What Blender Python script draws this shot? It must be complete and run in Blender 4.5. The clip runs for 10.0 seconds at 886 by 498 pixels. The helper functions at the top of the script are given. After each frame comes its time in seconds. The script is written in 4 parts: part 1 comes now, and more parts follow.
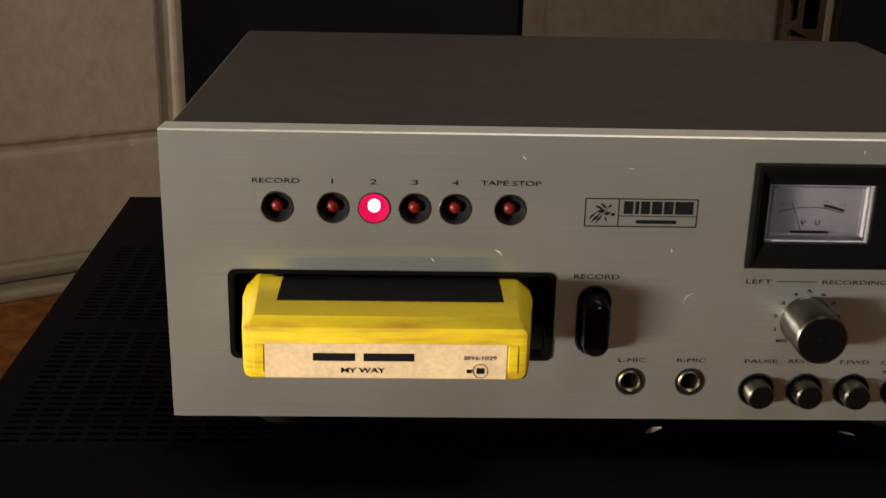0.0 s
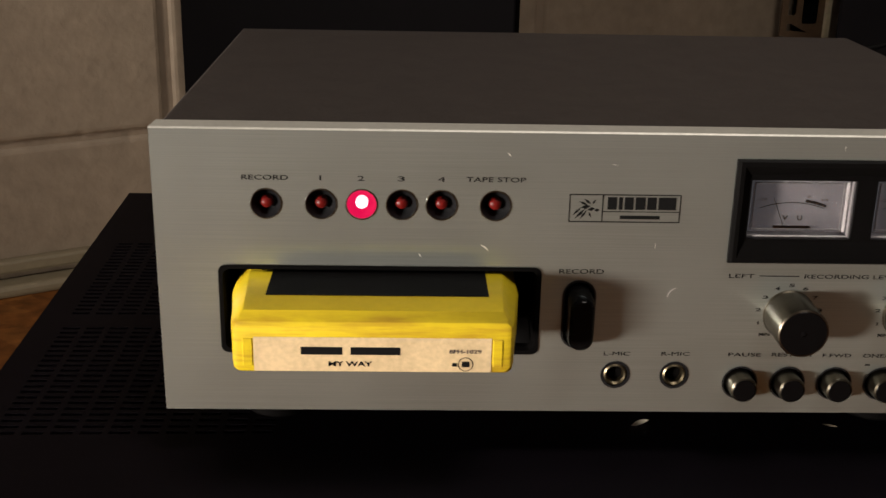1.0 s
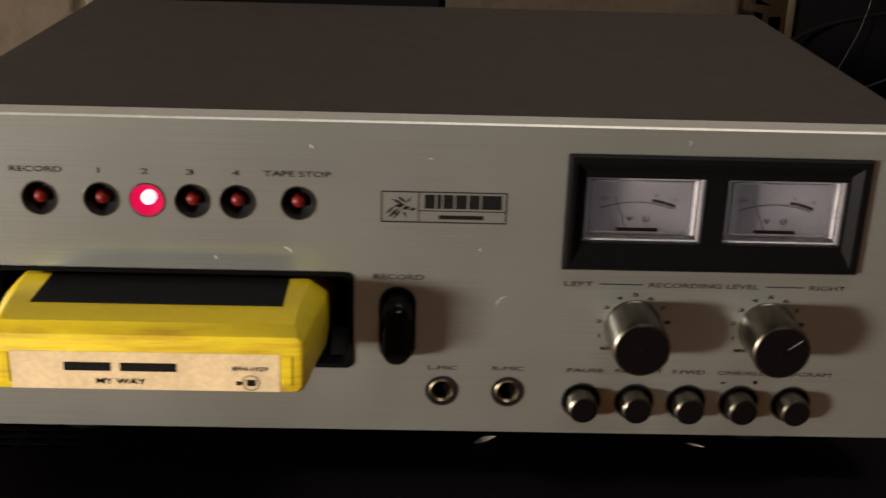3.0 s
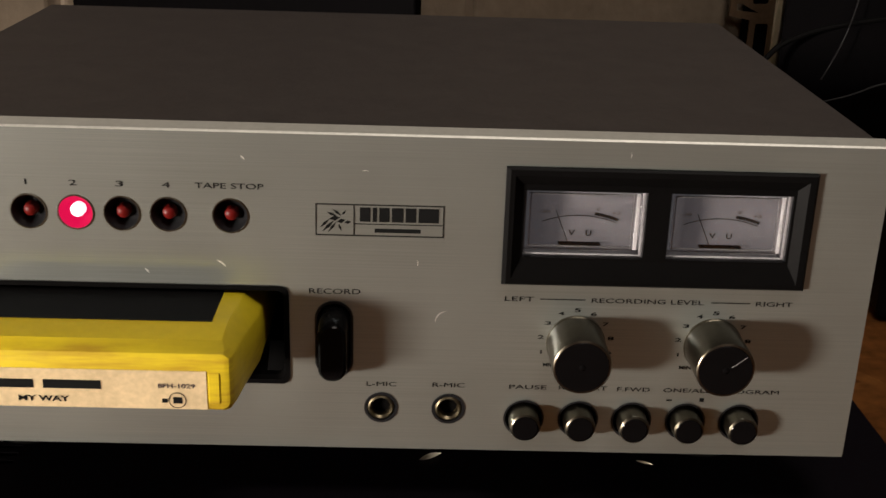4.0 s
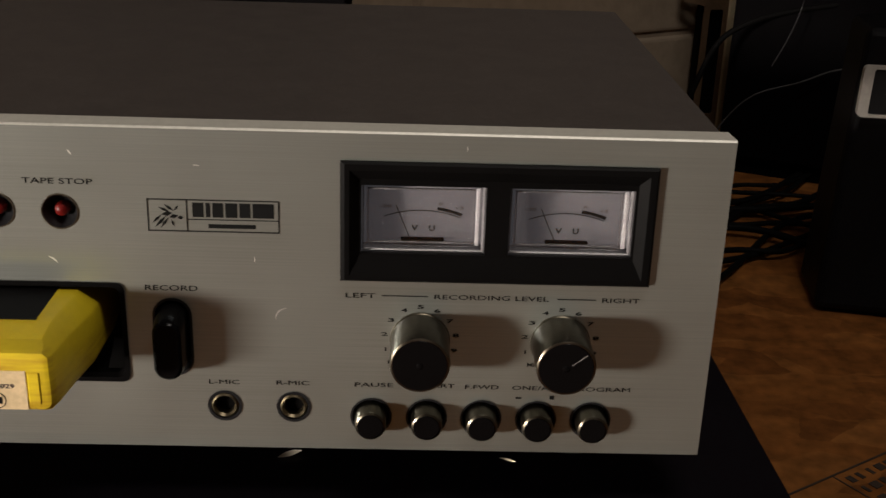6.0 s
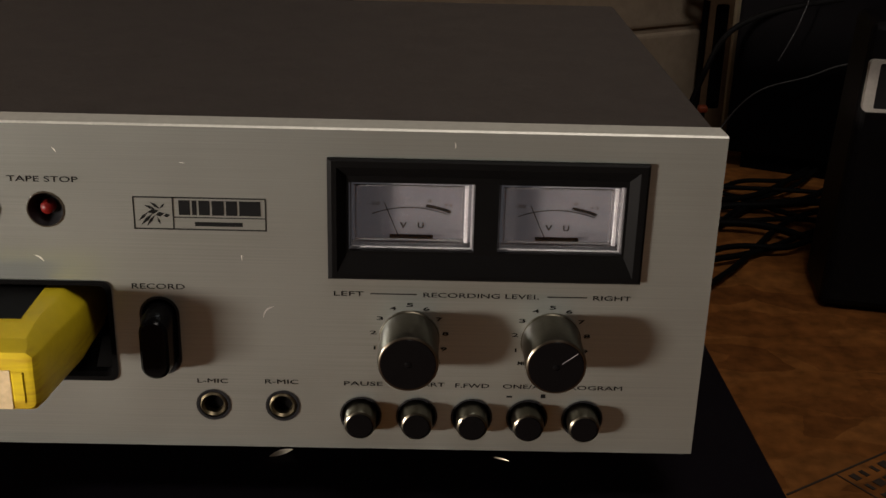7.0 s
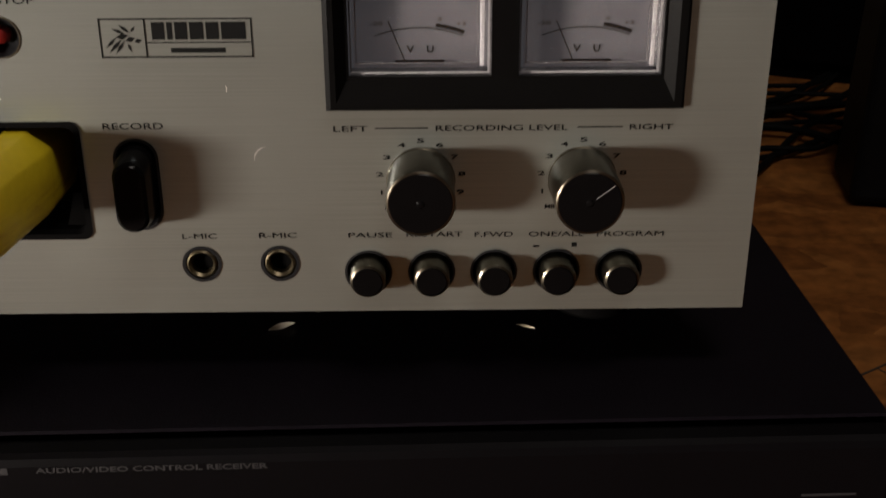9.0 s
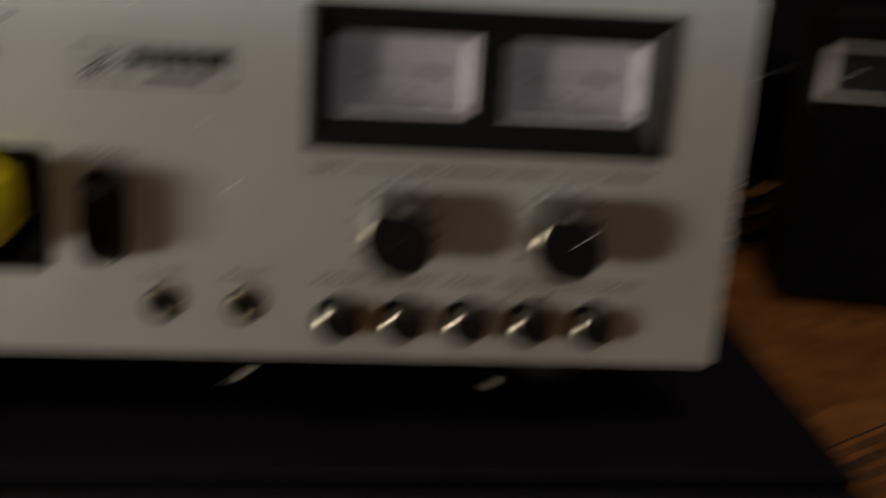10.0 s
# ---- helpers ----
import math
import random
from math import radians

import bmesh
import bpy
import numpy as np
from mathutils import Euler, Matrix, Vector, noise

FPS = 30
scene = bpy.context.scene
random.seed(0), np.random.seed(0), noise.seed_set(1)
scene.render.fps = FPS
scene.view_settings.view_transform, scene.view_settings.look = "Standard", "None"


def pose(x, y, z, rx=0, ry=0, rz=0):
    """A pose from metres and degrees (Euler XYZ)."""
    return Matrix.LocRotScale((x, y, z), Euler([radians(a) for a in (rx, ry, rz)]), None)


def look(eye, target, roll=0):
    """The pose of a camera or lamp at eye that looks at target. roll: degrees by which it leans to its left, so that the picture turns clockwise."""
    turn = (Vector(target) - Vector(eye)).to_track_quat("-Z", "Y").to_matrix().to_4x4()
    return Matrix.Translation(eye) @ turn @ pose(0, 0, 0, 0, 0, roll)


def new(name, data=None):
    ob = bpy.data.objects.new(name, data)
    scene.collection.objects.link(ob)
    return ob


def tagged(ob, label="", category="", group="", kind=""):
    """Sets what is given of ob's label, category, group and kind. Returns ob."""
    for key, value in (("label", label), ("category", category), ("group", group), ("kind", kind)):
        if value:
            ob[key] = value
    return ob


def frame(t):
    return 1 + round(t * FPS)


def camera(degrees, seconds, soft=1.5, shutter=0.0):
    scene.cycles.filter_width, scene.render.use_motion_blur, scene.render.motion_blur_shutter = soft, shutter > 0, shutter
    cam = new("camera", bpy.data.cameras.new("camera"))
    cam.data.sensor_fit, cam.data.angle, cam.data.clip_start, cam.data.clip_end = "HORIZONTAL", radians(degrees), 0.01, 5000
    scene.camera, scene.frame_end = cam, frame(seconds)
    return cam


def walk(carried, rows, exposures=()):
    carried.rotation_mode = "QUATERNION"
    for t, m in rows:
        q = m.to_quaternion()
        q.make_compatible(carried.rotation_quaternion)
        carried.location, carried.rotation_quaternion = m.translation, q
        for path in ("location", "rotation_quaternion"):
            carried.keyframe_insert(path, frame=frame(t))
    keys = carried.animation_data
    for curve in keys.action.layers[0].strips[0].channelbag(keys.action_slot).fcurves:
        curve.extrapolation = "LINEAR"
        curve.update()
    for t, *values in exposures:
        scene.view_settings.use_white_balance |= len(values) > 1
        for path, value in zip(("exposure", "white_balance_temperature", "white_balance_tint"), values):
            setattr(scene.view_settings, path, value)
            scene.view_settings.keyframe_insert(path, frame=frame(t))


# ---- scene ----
cam = camera(42.0, 10.0, 1.5, 1.0)
PATH = [
    (0, (0.09009, -0.41527, 0.40889), (0.10772, 0.05641, 0.24394), 1.407),
    (0.5, (0.09352, -0.42091, 0.40980), (0.10982, 0.05019, 0.24308), 1.282),
    (1, (0.09744, -0.42193, 0.41158), (0.11232, 0.04907, 0.24444), 1.197),
    (1.5, (0.11055, -0.41702, 0.40894), (0.12460, 0.05346, 0.24027), 1.073),
    (2, (0.13465, -0.40310, 0.40834), (0.14617, 0.06669, 0.23755), 1.082),
    (2.5, (0.15007, -0.37594, 0.40270), (0.17120, 0.09191, 0.22758), 1.696),
    (3, (0.17038, -0.37396, 0.40793), (0.18303, 0.09249, 0.22832), 1.723),
    (4.3, (0.19367, -0.36357, 0.40830), (0.20578, 0.10374, 0.23089), 1.899),
    (4.5, (0.19367, -0.36357, 0.40830), (0.20676, 0.10371, 0.23089), 1.899),
    (5, (0.20258, -0.35859, 0.41072), (0.21633, 0.10616, 0.22681), 1.994),
    (5.5, (0.22376, -0.35843, 0.41109), (0.24167, 0.10613, 0.22705), 2.143),
    (6, (0.24545, -0.35693, 0.41056), (0.25925, 0.10784, 0.22671), 1.927),
    (7.3, (0.25325, -0.35316, 0.40970), (0.26186, 0.11101, 0.22404), 1.552),
    (7.5, (0.25325, -0.35316, 0.40970), (0.26186, 0.11101, 0.22404), 1.552),
    (7.967, (0.25112, -0.34235, 0.39401), (0.25554, 0.12326, 0.21174), 1.359),
    (8, (0.25112, -0.34235, 0.39401), (0.25845, 0.12138, 0.20720), 1.359),
    (8.033, (0.25112, -0.34235, 0.39401), (0.26136, 0.11950, 0.20266), 1.359),
    (8.5, (0.25062, -0.32751, 0.36424), (0.26574, 0.13531, 0.17564), 0.799),
    (9, (0.25148, -0.32331, 0.35796), (0.25747, 0.13290, 0.15343), -0.186),
    (9.467, (0.24813, -0.31435, 0.35616), (0.25956, 0.14013, 0.14800), 0.623),
    (9.5, (0.24813, -0.31435, 0.35616), (0.26001, 0.13877, 0.14512), 0.623),
    (9.533, (0.24813, -0.31435, 0.35616), (0.26047, 0.13742, 0.14223), 0.623),
    (9.8, (0.24606, -0.30491, 0.34919), (0.25204, 0.14984, 0.14144), 1.703),
    (9.9, (0.22936, -0.30624, 0.35202), (0.26104, 0.15028, 0.15056), 3.497),
    (9.967, (0.23293, -0.32267, 0.34016), (0.26929, 0.14570, 0.16859), 3.632),
    (10, (0.23293, -0.32267, 0.34016), (0.27711, 0.14786, 0.17692), 3.632),
]
EXPOSURES = [(0.0, 0.0), (2.5, -0.05), (4.5, -0.06), (6.0, -0.27), (7.5, -0.33), (9.0, -0.30), (9.5, -0.28), (10.0, -0.22)]
walk(cam, [(t, look(eye, target, roll)) for t, eye, target, roll in PATH], EXPOSURES)

# ---- light ----
world = bpy.data.worlds.new("world")
scene.world = world
world.use_nodes = True
world.node_tree.nodes["Background"].inputs["Color"].default_value = (1.0, 0.86, 0.68, 1)
world.node_tree.nodes["Background"].inputs["Strength"].default_value = 0.0


def area_lamp(name, eye, target, w, h, watts, colour, spread=180.0):
    data = bpy.data.lights.new(name, "AREA")
    data.shape, data.size, data.size_y, data.energy, data.color = "RECTANGLE", w, h, watts, colour
    data.spread = radians(spread)
    ob = new(name, data)
    ob.matrix_world = look(eye, target)
    return ob


# a low lamp to the front left of the stack, and the room's weak ceiling light
area_lamp("lamp_low", (-1.83, -1.45, 0.240), (0.20, 0.0, 0.36), 0.39, 0.20, 7.0, (1.0, 0.89, 0.79), 44.0)
area_lamp("lamp_ceiling", (0.60, -0.62, 2.25), (0.45, 0.1, 0.0), 0.9, 0.6, 19.5, (1.0, 0.91, 0.83))

# ---- materials ----


def mat(name, colour, rough=0.5, metal=0.0, var=0.15, scale=30.0, bump=0.0, bump_scale=200.0, coat=0.0, spec=0.5):
    m = bpy.data.materials.new(name)
    m.use_nodes = True
    nt = m.node_tree
    b = nt.nodes["Principled BSDF"]
    b.inputs["Roughness"].default_value, b.inputs["Metallic"].default_value = rough, metal
    b.inputs["Coat Weight"].default_value = coat
    b.inputs["Specular IOR Level"].default_value = spec
    tc = nt.nodes.new("ShaderNodeTexCoord")
    if var > 0:
        n1 = nt.nodes.new("ShaderNodeTexNoise")
        n1.inputs["Scale"].default_value, n1.inputs["Detail"].default_value = scale, 6
        n2 = nt.nodes.new("ShaderNodeTexNoise")
        n2.inputs["Scale"].default_value, n2.inputs["Detail"].default_value = scale * 8, 3
        add = nt.nodes.new("ShaderNodeMath")
        add.operation = "ADD"
        ramp = nt.nodes.new("ShaderNodeMapRange")
        ramp.inputs["From Min"].default_value, ramp.inputs["From Max"].default_value = 0.7, 1.3
        ramp.inputs["To Min"].default_value, ramp.inputs["To Max"].default_value = 1 - var, 1 + var
        mix = nt.nodes.new("ShaderNodeVectorMath")
        mix.operation = "SCALE"
        mix.inputs[0].default_value = colour
        for n in (n1, n2):
            nt.links.new(tc.outputs["Object"], n.inputs["Vector"])
        nt.links.new(n1.outputs["Fac"], add.inputs[0])
        nt.links.new(n2.outputs["Fac"], add.inputs[1])
        nt.links.new(add.outputs[0], ramp.inputs["Value"])
        nt.links.new(ramp.outputs[0], mix.inputs["Scale"])
        nt.links.new(mix.outputs[0], b.inputs["Base Color"])
    else:
        b.inputs["Base Color"].default_value = (*colour, 1)
    if bump > 0:
        nb = nt.nodes.new("ShaderNodeTexNoise")
        nb.inputs["Scale"].default_value, nb.inputs["Detail"].default_value = bump_scale, 5
        bp = nt.nodes.new("ShaderNodeBump")
        bp.inputs["Strength"].default_value, bp.inputs["Distance"].default_value = bump, 0.002
        nt.links.new(tc.outputs["Object"], nb.inputs["Vector"])
        nt.links.new(nb.outputs["Fac"], bp.inputs["Height"])
        nt.links.new(bp.outputs["Normal"], b.inputs["Normal"])
    return m


def brushed(name, colour, rough, aniso):
    """Horizontally brushed aluminium: fine streaks along x, faint stains and specks."""
    m = mat(name, colour, rough, 0.50, 0.0)
    nt = m.node_tree
    b = nt.nodes["Principled BSDF"]
    tc = nt.nodes.new("ShaderNodeTexCoord")
    mp = nt.nodes.new("ShaderNodeMapping")
    mp.inputs["Scale"].default_value = (14, 400, 2600)
    nz = nt.nodes.new("ShaderNodeTexNoise")
    nz.inputs["Scale"].default_value, nz.inputs["Detail"].default_value = 1.0, 4
    big = nt.nodes.new("ShaderNodeTexNoise")
    big.inputs["Scale"].default_value, big.inputs["Detail"].default_value = 22, 8
    nt.links.new(tc.outputs["Object"], mp.inputs["Vector"])
    nt.links.new(mp.outputs["Vector"], nz.inputs["Vector"])
    nt.links.new(tc.outputs["Object"], big.inputs["Vector"])
    r1 = nt.nodes.new("ShaderNodeMapRange")
    r1.inputs["To Min"].default_value, r1.inputs["To Max"].default_value = 0.80, 1.16
    r2 = nt.nodes.new("ShaderNodeMapRange")
    r2.inputs["From Min"].default_value, r2.inputs["From Max"].default_value = 0.3, 0.7
    r2.inputs["To Min"].default_value, r2.inputs["To Max"].default_value = 0.93, 1.05
    mul = nt.nodes.new("ShaderNodeMath")
    mul.operation = "MULTIPLY"
    sc = nt.nodes.new("ShaderNodeVectorMath")
    sc.operation = "SCALE"
    sc.inputs[0].default_value = colour
    nt.links.new(nz.outputs["Fac"], r1.inputs["Value"])
    nt.links.new(big.outputs["Fac"], r2.inputs["Value"])
    nt.links.new(r1.outputs[0], mul.inputs[0])
    nt.links.new(r2.outputs[0], mul.inputs[1])
    nt.links.new(mul.outputs[0], sc.inputs["Scale"])
    nt.links.new(sc.outputs[0], b.inputs["Base Color"])
    r3 = nt.nodes.new("ShaderNodeMapRange")
    r3.inputs["To Min"].default_value, r3.inputs["To Max"].default_value = rough - 0.05, rough + 0.07
    nt.links.new(big.outputs["Fac"], r3.inputs["Value"])
    nt.links.new(r3.outputs[0], b.inputs["Roughness"])
    bp = nt.nodes.new("ShaderNodeBump")
    bp.inputs["Strength"].default_value, bp.inputs["Distance"].default_value = 0.10, 0.0002
    nt.links.new(nz.outputs["Fac"], bp.inputs["Height"])
    nt.links.new(bp.outputs["Normal"], b.inputs["Normal"])
    b.inputs["Anisotropic"].default_value = aniso
    tg = nt.nodes.new("ShaderNodeCombineXYZ")
    tg.inputs[2].default_value = 1.0
    nt.links.new(tg.outputs[0], b.inputs["Tangent"])
    # a sharper sheen, stretched across the brushing, over the satin base
    sheen = nt.nodes.new("ShaderNodeBsdfAnisotropic")
    sheen.inputs["Roughness"].default_value, sheen.inputs["Anisotropy"].default_value = 0.19, 0.70
    sheen.inputs["Color"].default_value = (0.66, 0.77, 0.82, 1)
    nt.links.new(tg.outputs[0], sheen.inputs["Tangent"])
    nt.links.new(bp.outputs["Normal"], sheen.inputs["Normal"])
    mixer = nt.nodes.new("ShaderNodeMixShader")
    mixer.inputs[0].default_value = 0.38
    nt.links.new(b.outputs[0], mixer.inputs[1])
    nt.links.new(sheen.outputs[0], mixer.inputs[2])
    nt.links.new(mixer.outputs[0], nt.nodes["Material Output"].inputs["Surface"])
    return m


def wall_paint(name, colour):
    """Thick old paint on rough block: soft lumps, pits and grime."""
    m = mat(name, colour, 0.65, 0.0, 0.13, 7)
    nt = m.node_tree
    b = nt.nodes["Principled BSDF"]
    tc = nt.nodes.new("ShaderNodeTexCoord")
    last = None
    for scale, detail, dist in ((26, 6, 0.006), (150, 4, 0.0016)):
        nz = nt.nodes.new("ShaderNodeTexNoise")
        nz.inputs["Scale"].default_value, nz.inputs["Detail"].default_value = scale, detail
        bp = nt.nodes.new("ShaderNodeBump")
        bp.inputs["Strength"].default_value, bp.inputs["Distance"].default_value = 0.38, dist
        nt.links.new(tc.outputs["Object"], nz.inputs["Vector"])
        nt.links.new(nz.outputs["Fac"], bp.inputs["Height"])
        if last:
            nt.links.new(last.outputs["Normal"], bp.inputs["Normal"])
        last = bp
    vo = nt.nodes.new("ShaderNodeTexVoronoi")
    vo.inputs["Scale"].default_value = 28
    cr = nt.nodes.new("ShaderNodeMapRange")
    cr.inputs["From Min"].default_value, cr.inputs["From Max"].default_value = 0.0, 0.22
    bp = nt.nodes.new("ShaderNodeBump")
    bp.inputs["Strength"].default_value, bp.inputs["Distance"].default_value = 0.25, 0.003
    nt.links.new(tc.outputs["Object"], vo.inputs["Vector"])
    nt.links.new(vo.outputs["Distance"], cr.inputs["Value"])
    nt.links.new(cr.outputs[0], bp.inputs["Height"])
    nt.links.new(last.outputs["Normal"], bp.inputs["Normal"])
    nt.links.new(bp.outputs["Normal"], b.inputs["Normal"])
    return m


def glow(name, colour, strength, body=None):
    m = bpy.data.materials.new(name)
    m.use_nodes = True
    b = m.node_tree.nodes["Principled BSDF"]
    b.inputs["Base Color"].default_value = (*(body or colour), 1)
    b.inputs["Emission Color"].default_value = (*colour, 1)
    b.inputs["Emission Strength"].default_value = strength
    b.inputs["Roughness"].default_value, b.inputs["Specular IOR Level"].default_value = 0.8, 0.1
    return m


def clear(name, rough=0.03):
    m = bpy.data.materials.new(name)
    m.use_nodes = True
    b = m.node_tree.nodes["Principled BSDF"]
    b.inputs["Base Color"].default_value = (0.96, 0.96, 0.97, 1)
    b.inputs["Roughness"].default_value, b.inputs["IOR"].default_value = rough, 1.49
    b.inputs["Transmission Weight"].default_value = 1.0
    return m


M_FACE = brushed("brushed_aluminium", (0.285, 0.300, 0.275), 0.54, 0.45)
# paler than the face: light on the upturned bevel is in its colour
M_EDGE_LIT = mat("lit_aluminium_edge", (0.56, 0.55, 0.49), 0.5, 0.35, 0.05, 60)
M_ARRIS = mat("pale_arris", (0.62, 0.61, 0.55), 0.42, 0.4, 0.12, 120)
M_CHROME = mat("turned_chrome", (0.15, 0.132, 0.10), 0.30, 1.0, 0.14, 300)
M_CAP = mat("black_gloss_cap", (0.0035, 0.0032, 0.0034), 0.14, 0.0, 0.1, 300, spec=0.08)
M_BLACK = mat("black_plastic", (0.009, 0.009, 0.010), 0.42, 0.0, 0.15, 200, 0.05, 900, spec=0.3)
M_BEZEL = mat("black_satin_bezel", (0.0036, 0.0034, 0.0034), 0.42, 0.0, 0.12, 120, 0.04, 900, spec=0.05)
M_VOID = mat("slot_black", (0.0022, 0.002, 0.002), 0.7, 0.0, 0.1, 100, spec=0.04)
M_CASE = mat("grey_vinyl_case", (0.088, 0.075, 0.068), 0.6, 0.0, 0.14, 60, 0.25, 1600, spec=0.3)
M_INK = mat("black_print", (0.006, 0.006, 0.006), 0.7, 0.0, 0.1, 400, spec=0.08)
M_LED_OFF = mat("dark_red_lens", (0.115, 0.006, 0.005), 0.38, 0.0, 0.1, 300, spec=0.2)
M_LED_ON = glow("lit_red_lens", (1.0, 0.80, 0.84), 1.3)
M_LED_WELL = glow("red_lit_well", (0.9, 0.004, 0.085), 0.8, (0.06, 0.0, 0.006))
M_DIAL = glow("lit_meter_dial", (0.38, 0.37, 0.41), 0.10, (0.078, 0.073, 0.077))
M_CLEAR = clear("clear_acrylic")
# three greys with caught light put into the colour, for the meter box
M_RIM = mat("acrylic_edge_glint", (0.31, 0.30, 0.31), 0.3, 0.0, 0.25, 150)
M_RIMF = mat("box_wall_caught_light", (0.12, 0.115, 0.12), 0.25, 0.0, 0.3, 150)
M_RIMD = mat("acrylic_edge_dim_glint", (0.09, 0.085, 0.088), 0.3, 0.0, 0.25, 150)
M_YELLOW = mat("yellow_plastic_shell", (0.64, 0.48, 0.016), 0.50, 0.0, 0.05, 30, 0.05, 400, spec=0.22)


def grime(m):
    """Brown smears along the handled front of the shell."""
    nt = m.node_tree
    b = nt.nodes["Principled BSDF"]
    src = b.inputs["Base Color"].links[0].from_socket
    tc = nt.nodes.new("ShaderNodeTexCoord")
    mp = nt.nodes.new("ShaderNodeMapping")
    mp.inputs["Scale"].default_value = (45, 60, 420)
    nz = nt.nodes.new("ShaderNodeTexNoise")
    nz.inputs["Scale"].default_value, nz.inputs["Detail"].default_value = 1.0, 7
    sep = nt.nodes.new("ShaderNodeSeparateXYZ")
    near = nt.nodes.new("ShaderNodeMapRange")
    near.inputs["From Min"].default_value, near.inputs["From Max"].default_value = -0.0340, -0.0372
    rg = nt.nodes.new("ShaderNodeMapRange")
    rg.inputs["From Min"].default_value, rg.inputs["From Max"].default_value = 0.40, 0.82
    mul = nt.nodes.new("ShaderNodeMath")
    mul.operation = "MULTIPLY"
    mx = nt.nodes.new("ShaderNodeMix")
    mx.data_type = "RGBA"
    mx.inputs[7].default_value = (0.34, 0.18, 0.018, 1)
    nt.links.new(tc.outputs["Object"], mp.inputs["Vector"])
    nt.links.new(mp.outputs["Vector"], nz.inputs["Vector"])
    nt.links.new(tc.outputs["Object"], sep.inputs[0])
    nt.links.new(sep.outputs[1], near.inputs["Value"])
    nt.links.new(nz.outputs["Fac"], rg.inputs["Value"])
    # a darker smear low on the right-hand side wall
    side = nt.nodes.new("ShaderNodeMapRange")
    side.inputs["From Min"].default_value, side.inputs["From Max"].default_value = 0.1345, 0.1362
    low = nt.nodes.new("ShaderNodeMapRange")
    low.inputs["From Min"].default_value, low.inputs["From Max"].default_value = 0.0500, 0.0400
    smear = nt.nodes.new("ShaderNodeMath")
    smear.operation = "MULTIPLY"
    most = nt.nodes.new("ShaderNodeMath")
    most.operation = "MAXIMUM"
    nt.links.new(sep.outputs[0], side.inputs["Value"])
    nt.links.new(sep.outputs[2], low.inputs["Value"])
    nt.links.new(side.outputs[0], smear.inputs[0])
    nt.links.new(low.outputs[0], smear.inputs[1])
    nt.links.new(near.outputs[0], most.inputs[0])
    nt.links.new(smear.outputs[0], most.inputs[1])
    nt.links.new(rg.outputs[0], mul.inputs[0])
    nt.links.new(most.outputs[0], mul.inputs[1])
    nt.links.new(mul.outputs[0], mx.inputs[0])
    nt.links.new(src, mx.inputs[6])
    nt.links.new(mx.outputs[2], b.inputs["Base Color"])


grime(M_YELLOW)
M_PAPER = mat("aged_paper_label", (0.62, 0.475, 0.275), 0.75, 0.0, 0.13, 70, 0.05, 700, spec=0.2)
M_TAPE = mat("black_paper_label", (0.004, 0.0035, 0.0035), 0.7, 0.0, 0.2, 80, spec=0.08)
M_RCV = mat("black_painted_steel", (0.0050, 0.0036, 0.0056), 0.6, 0.0, 0.15, 60, 0.10, 1500, spec=0.07)
M_RCVF = mat("black_front_panel", (0.0026, 0.0022, 0.0028), 0.5, 0.0, 0.12, 80, spec=0.08)
M_PRINT = mat("grey_print", (0.020, 0.019, 0.021), 0.6, 0.0, 0.1, 200)
M_WALL = wall_paint("painted_block", (0.36, 0.285, 0.205))
M_MORTAR = wall_paint("painted_mortar", (0.32, 0.25, 0.18))
# cream trim, its colour darkened for the shade low on the wall
M_TRIM_SHADED = mat("shaded_cream_wood", (0.27, 0.225, 0.145), 0.5, 0.0, 0.10, 12, 0.06, 90)
M_CREAM = mat("pale_cream_paint", (0.50, 0.43, 0.29), 0.5, 0.0, 0.12, 12, 0.06, 90)
M_SPK = mat("black_woodgrain_vinyl", (0.0020, 0.0016, 0.0020), 0.65, 0.0, 0.2, 20, spec=0.03)
M_DARK = mat("dark_grey_plastic", (0.0050, 0.0046, 0.0052), 0.5, 0.0, 0.2, 40, 0.06, 500, spec=0.10)
M_BROWN = mat("worn_brown_wood", (0.16, 0.10, 0.055), 0.6, 0.0, 0.2, 25, 0.06, 90)
M_FAINT = mat("faint_grey_print", (0.06, 0.045, 0.045), 0.7, 0.0, 0.1, 200, spec=0.1)
M_WHITE = mat("white_plastic_frame", (0.42, 0.40, 0.36), 0.5, 0.0, 0.08, 40)
M_CABLE = mat("black_cable", (0.004, 0.0038, 0.0038), 0.6, 0.0, 0.1, 100, spec=0.06)
M_GREYC = mat("grey_cable", (0.018, 0.016, 0.017), 0.5, 0.0, 0.1, 100)
M_ORANGE = mat("orange_plastic", (0.30, 0.055, 0.015), 0.5, 0.0, 0.1, 100)
M_ROOM = mat("room_plaster", (0.60, 0.58, 0.55), 0.8, 0.0, 0.08, 3)
M_POINT = mat("pale_line", (0.34, 0.33, 0.31), 0.5, 0.0, 0.1, 200)
M_BRASS = mat("worn_brass", (0.17, 0.14, 0.09), 0.38, 1.0, 0.15, 200)
# highlight colour for the crescent that stands for a glint
M_GLINT = mat("pale_glint", (0.85, 0.80, 0.66), 0.45, 0.3, 0.05, 100)


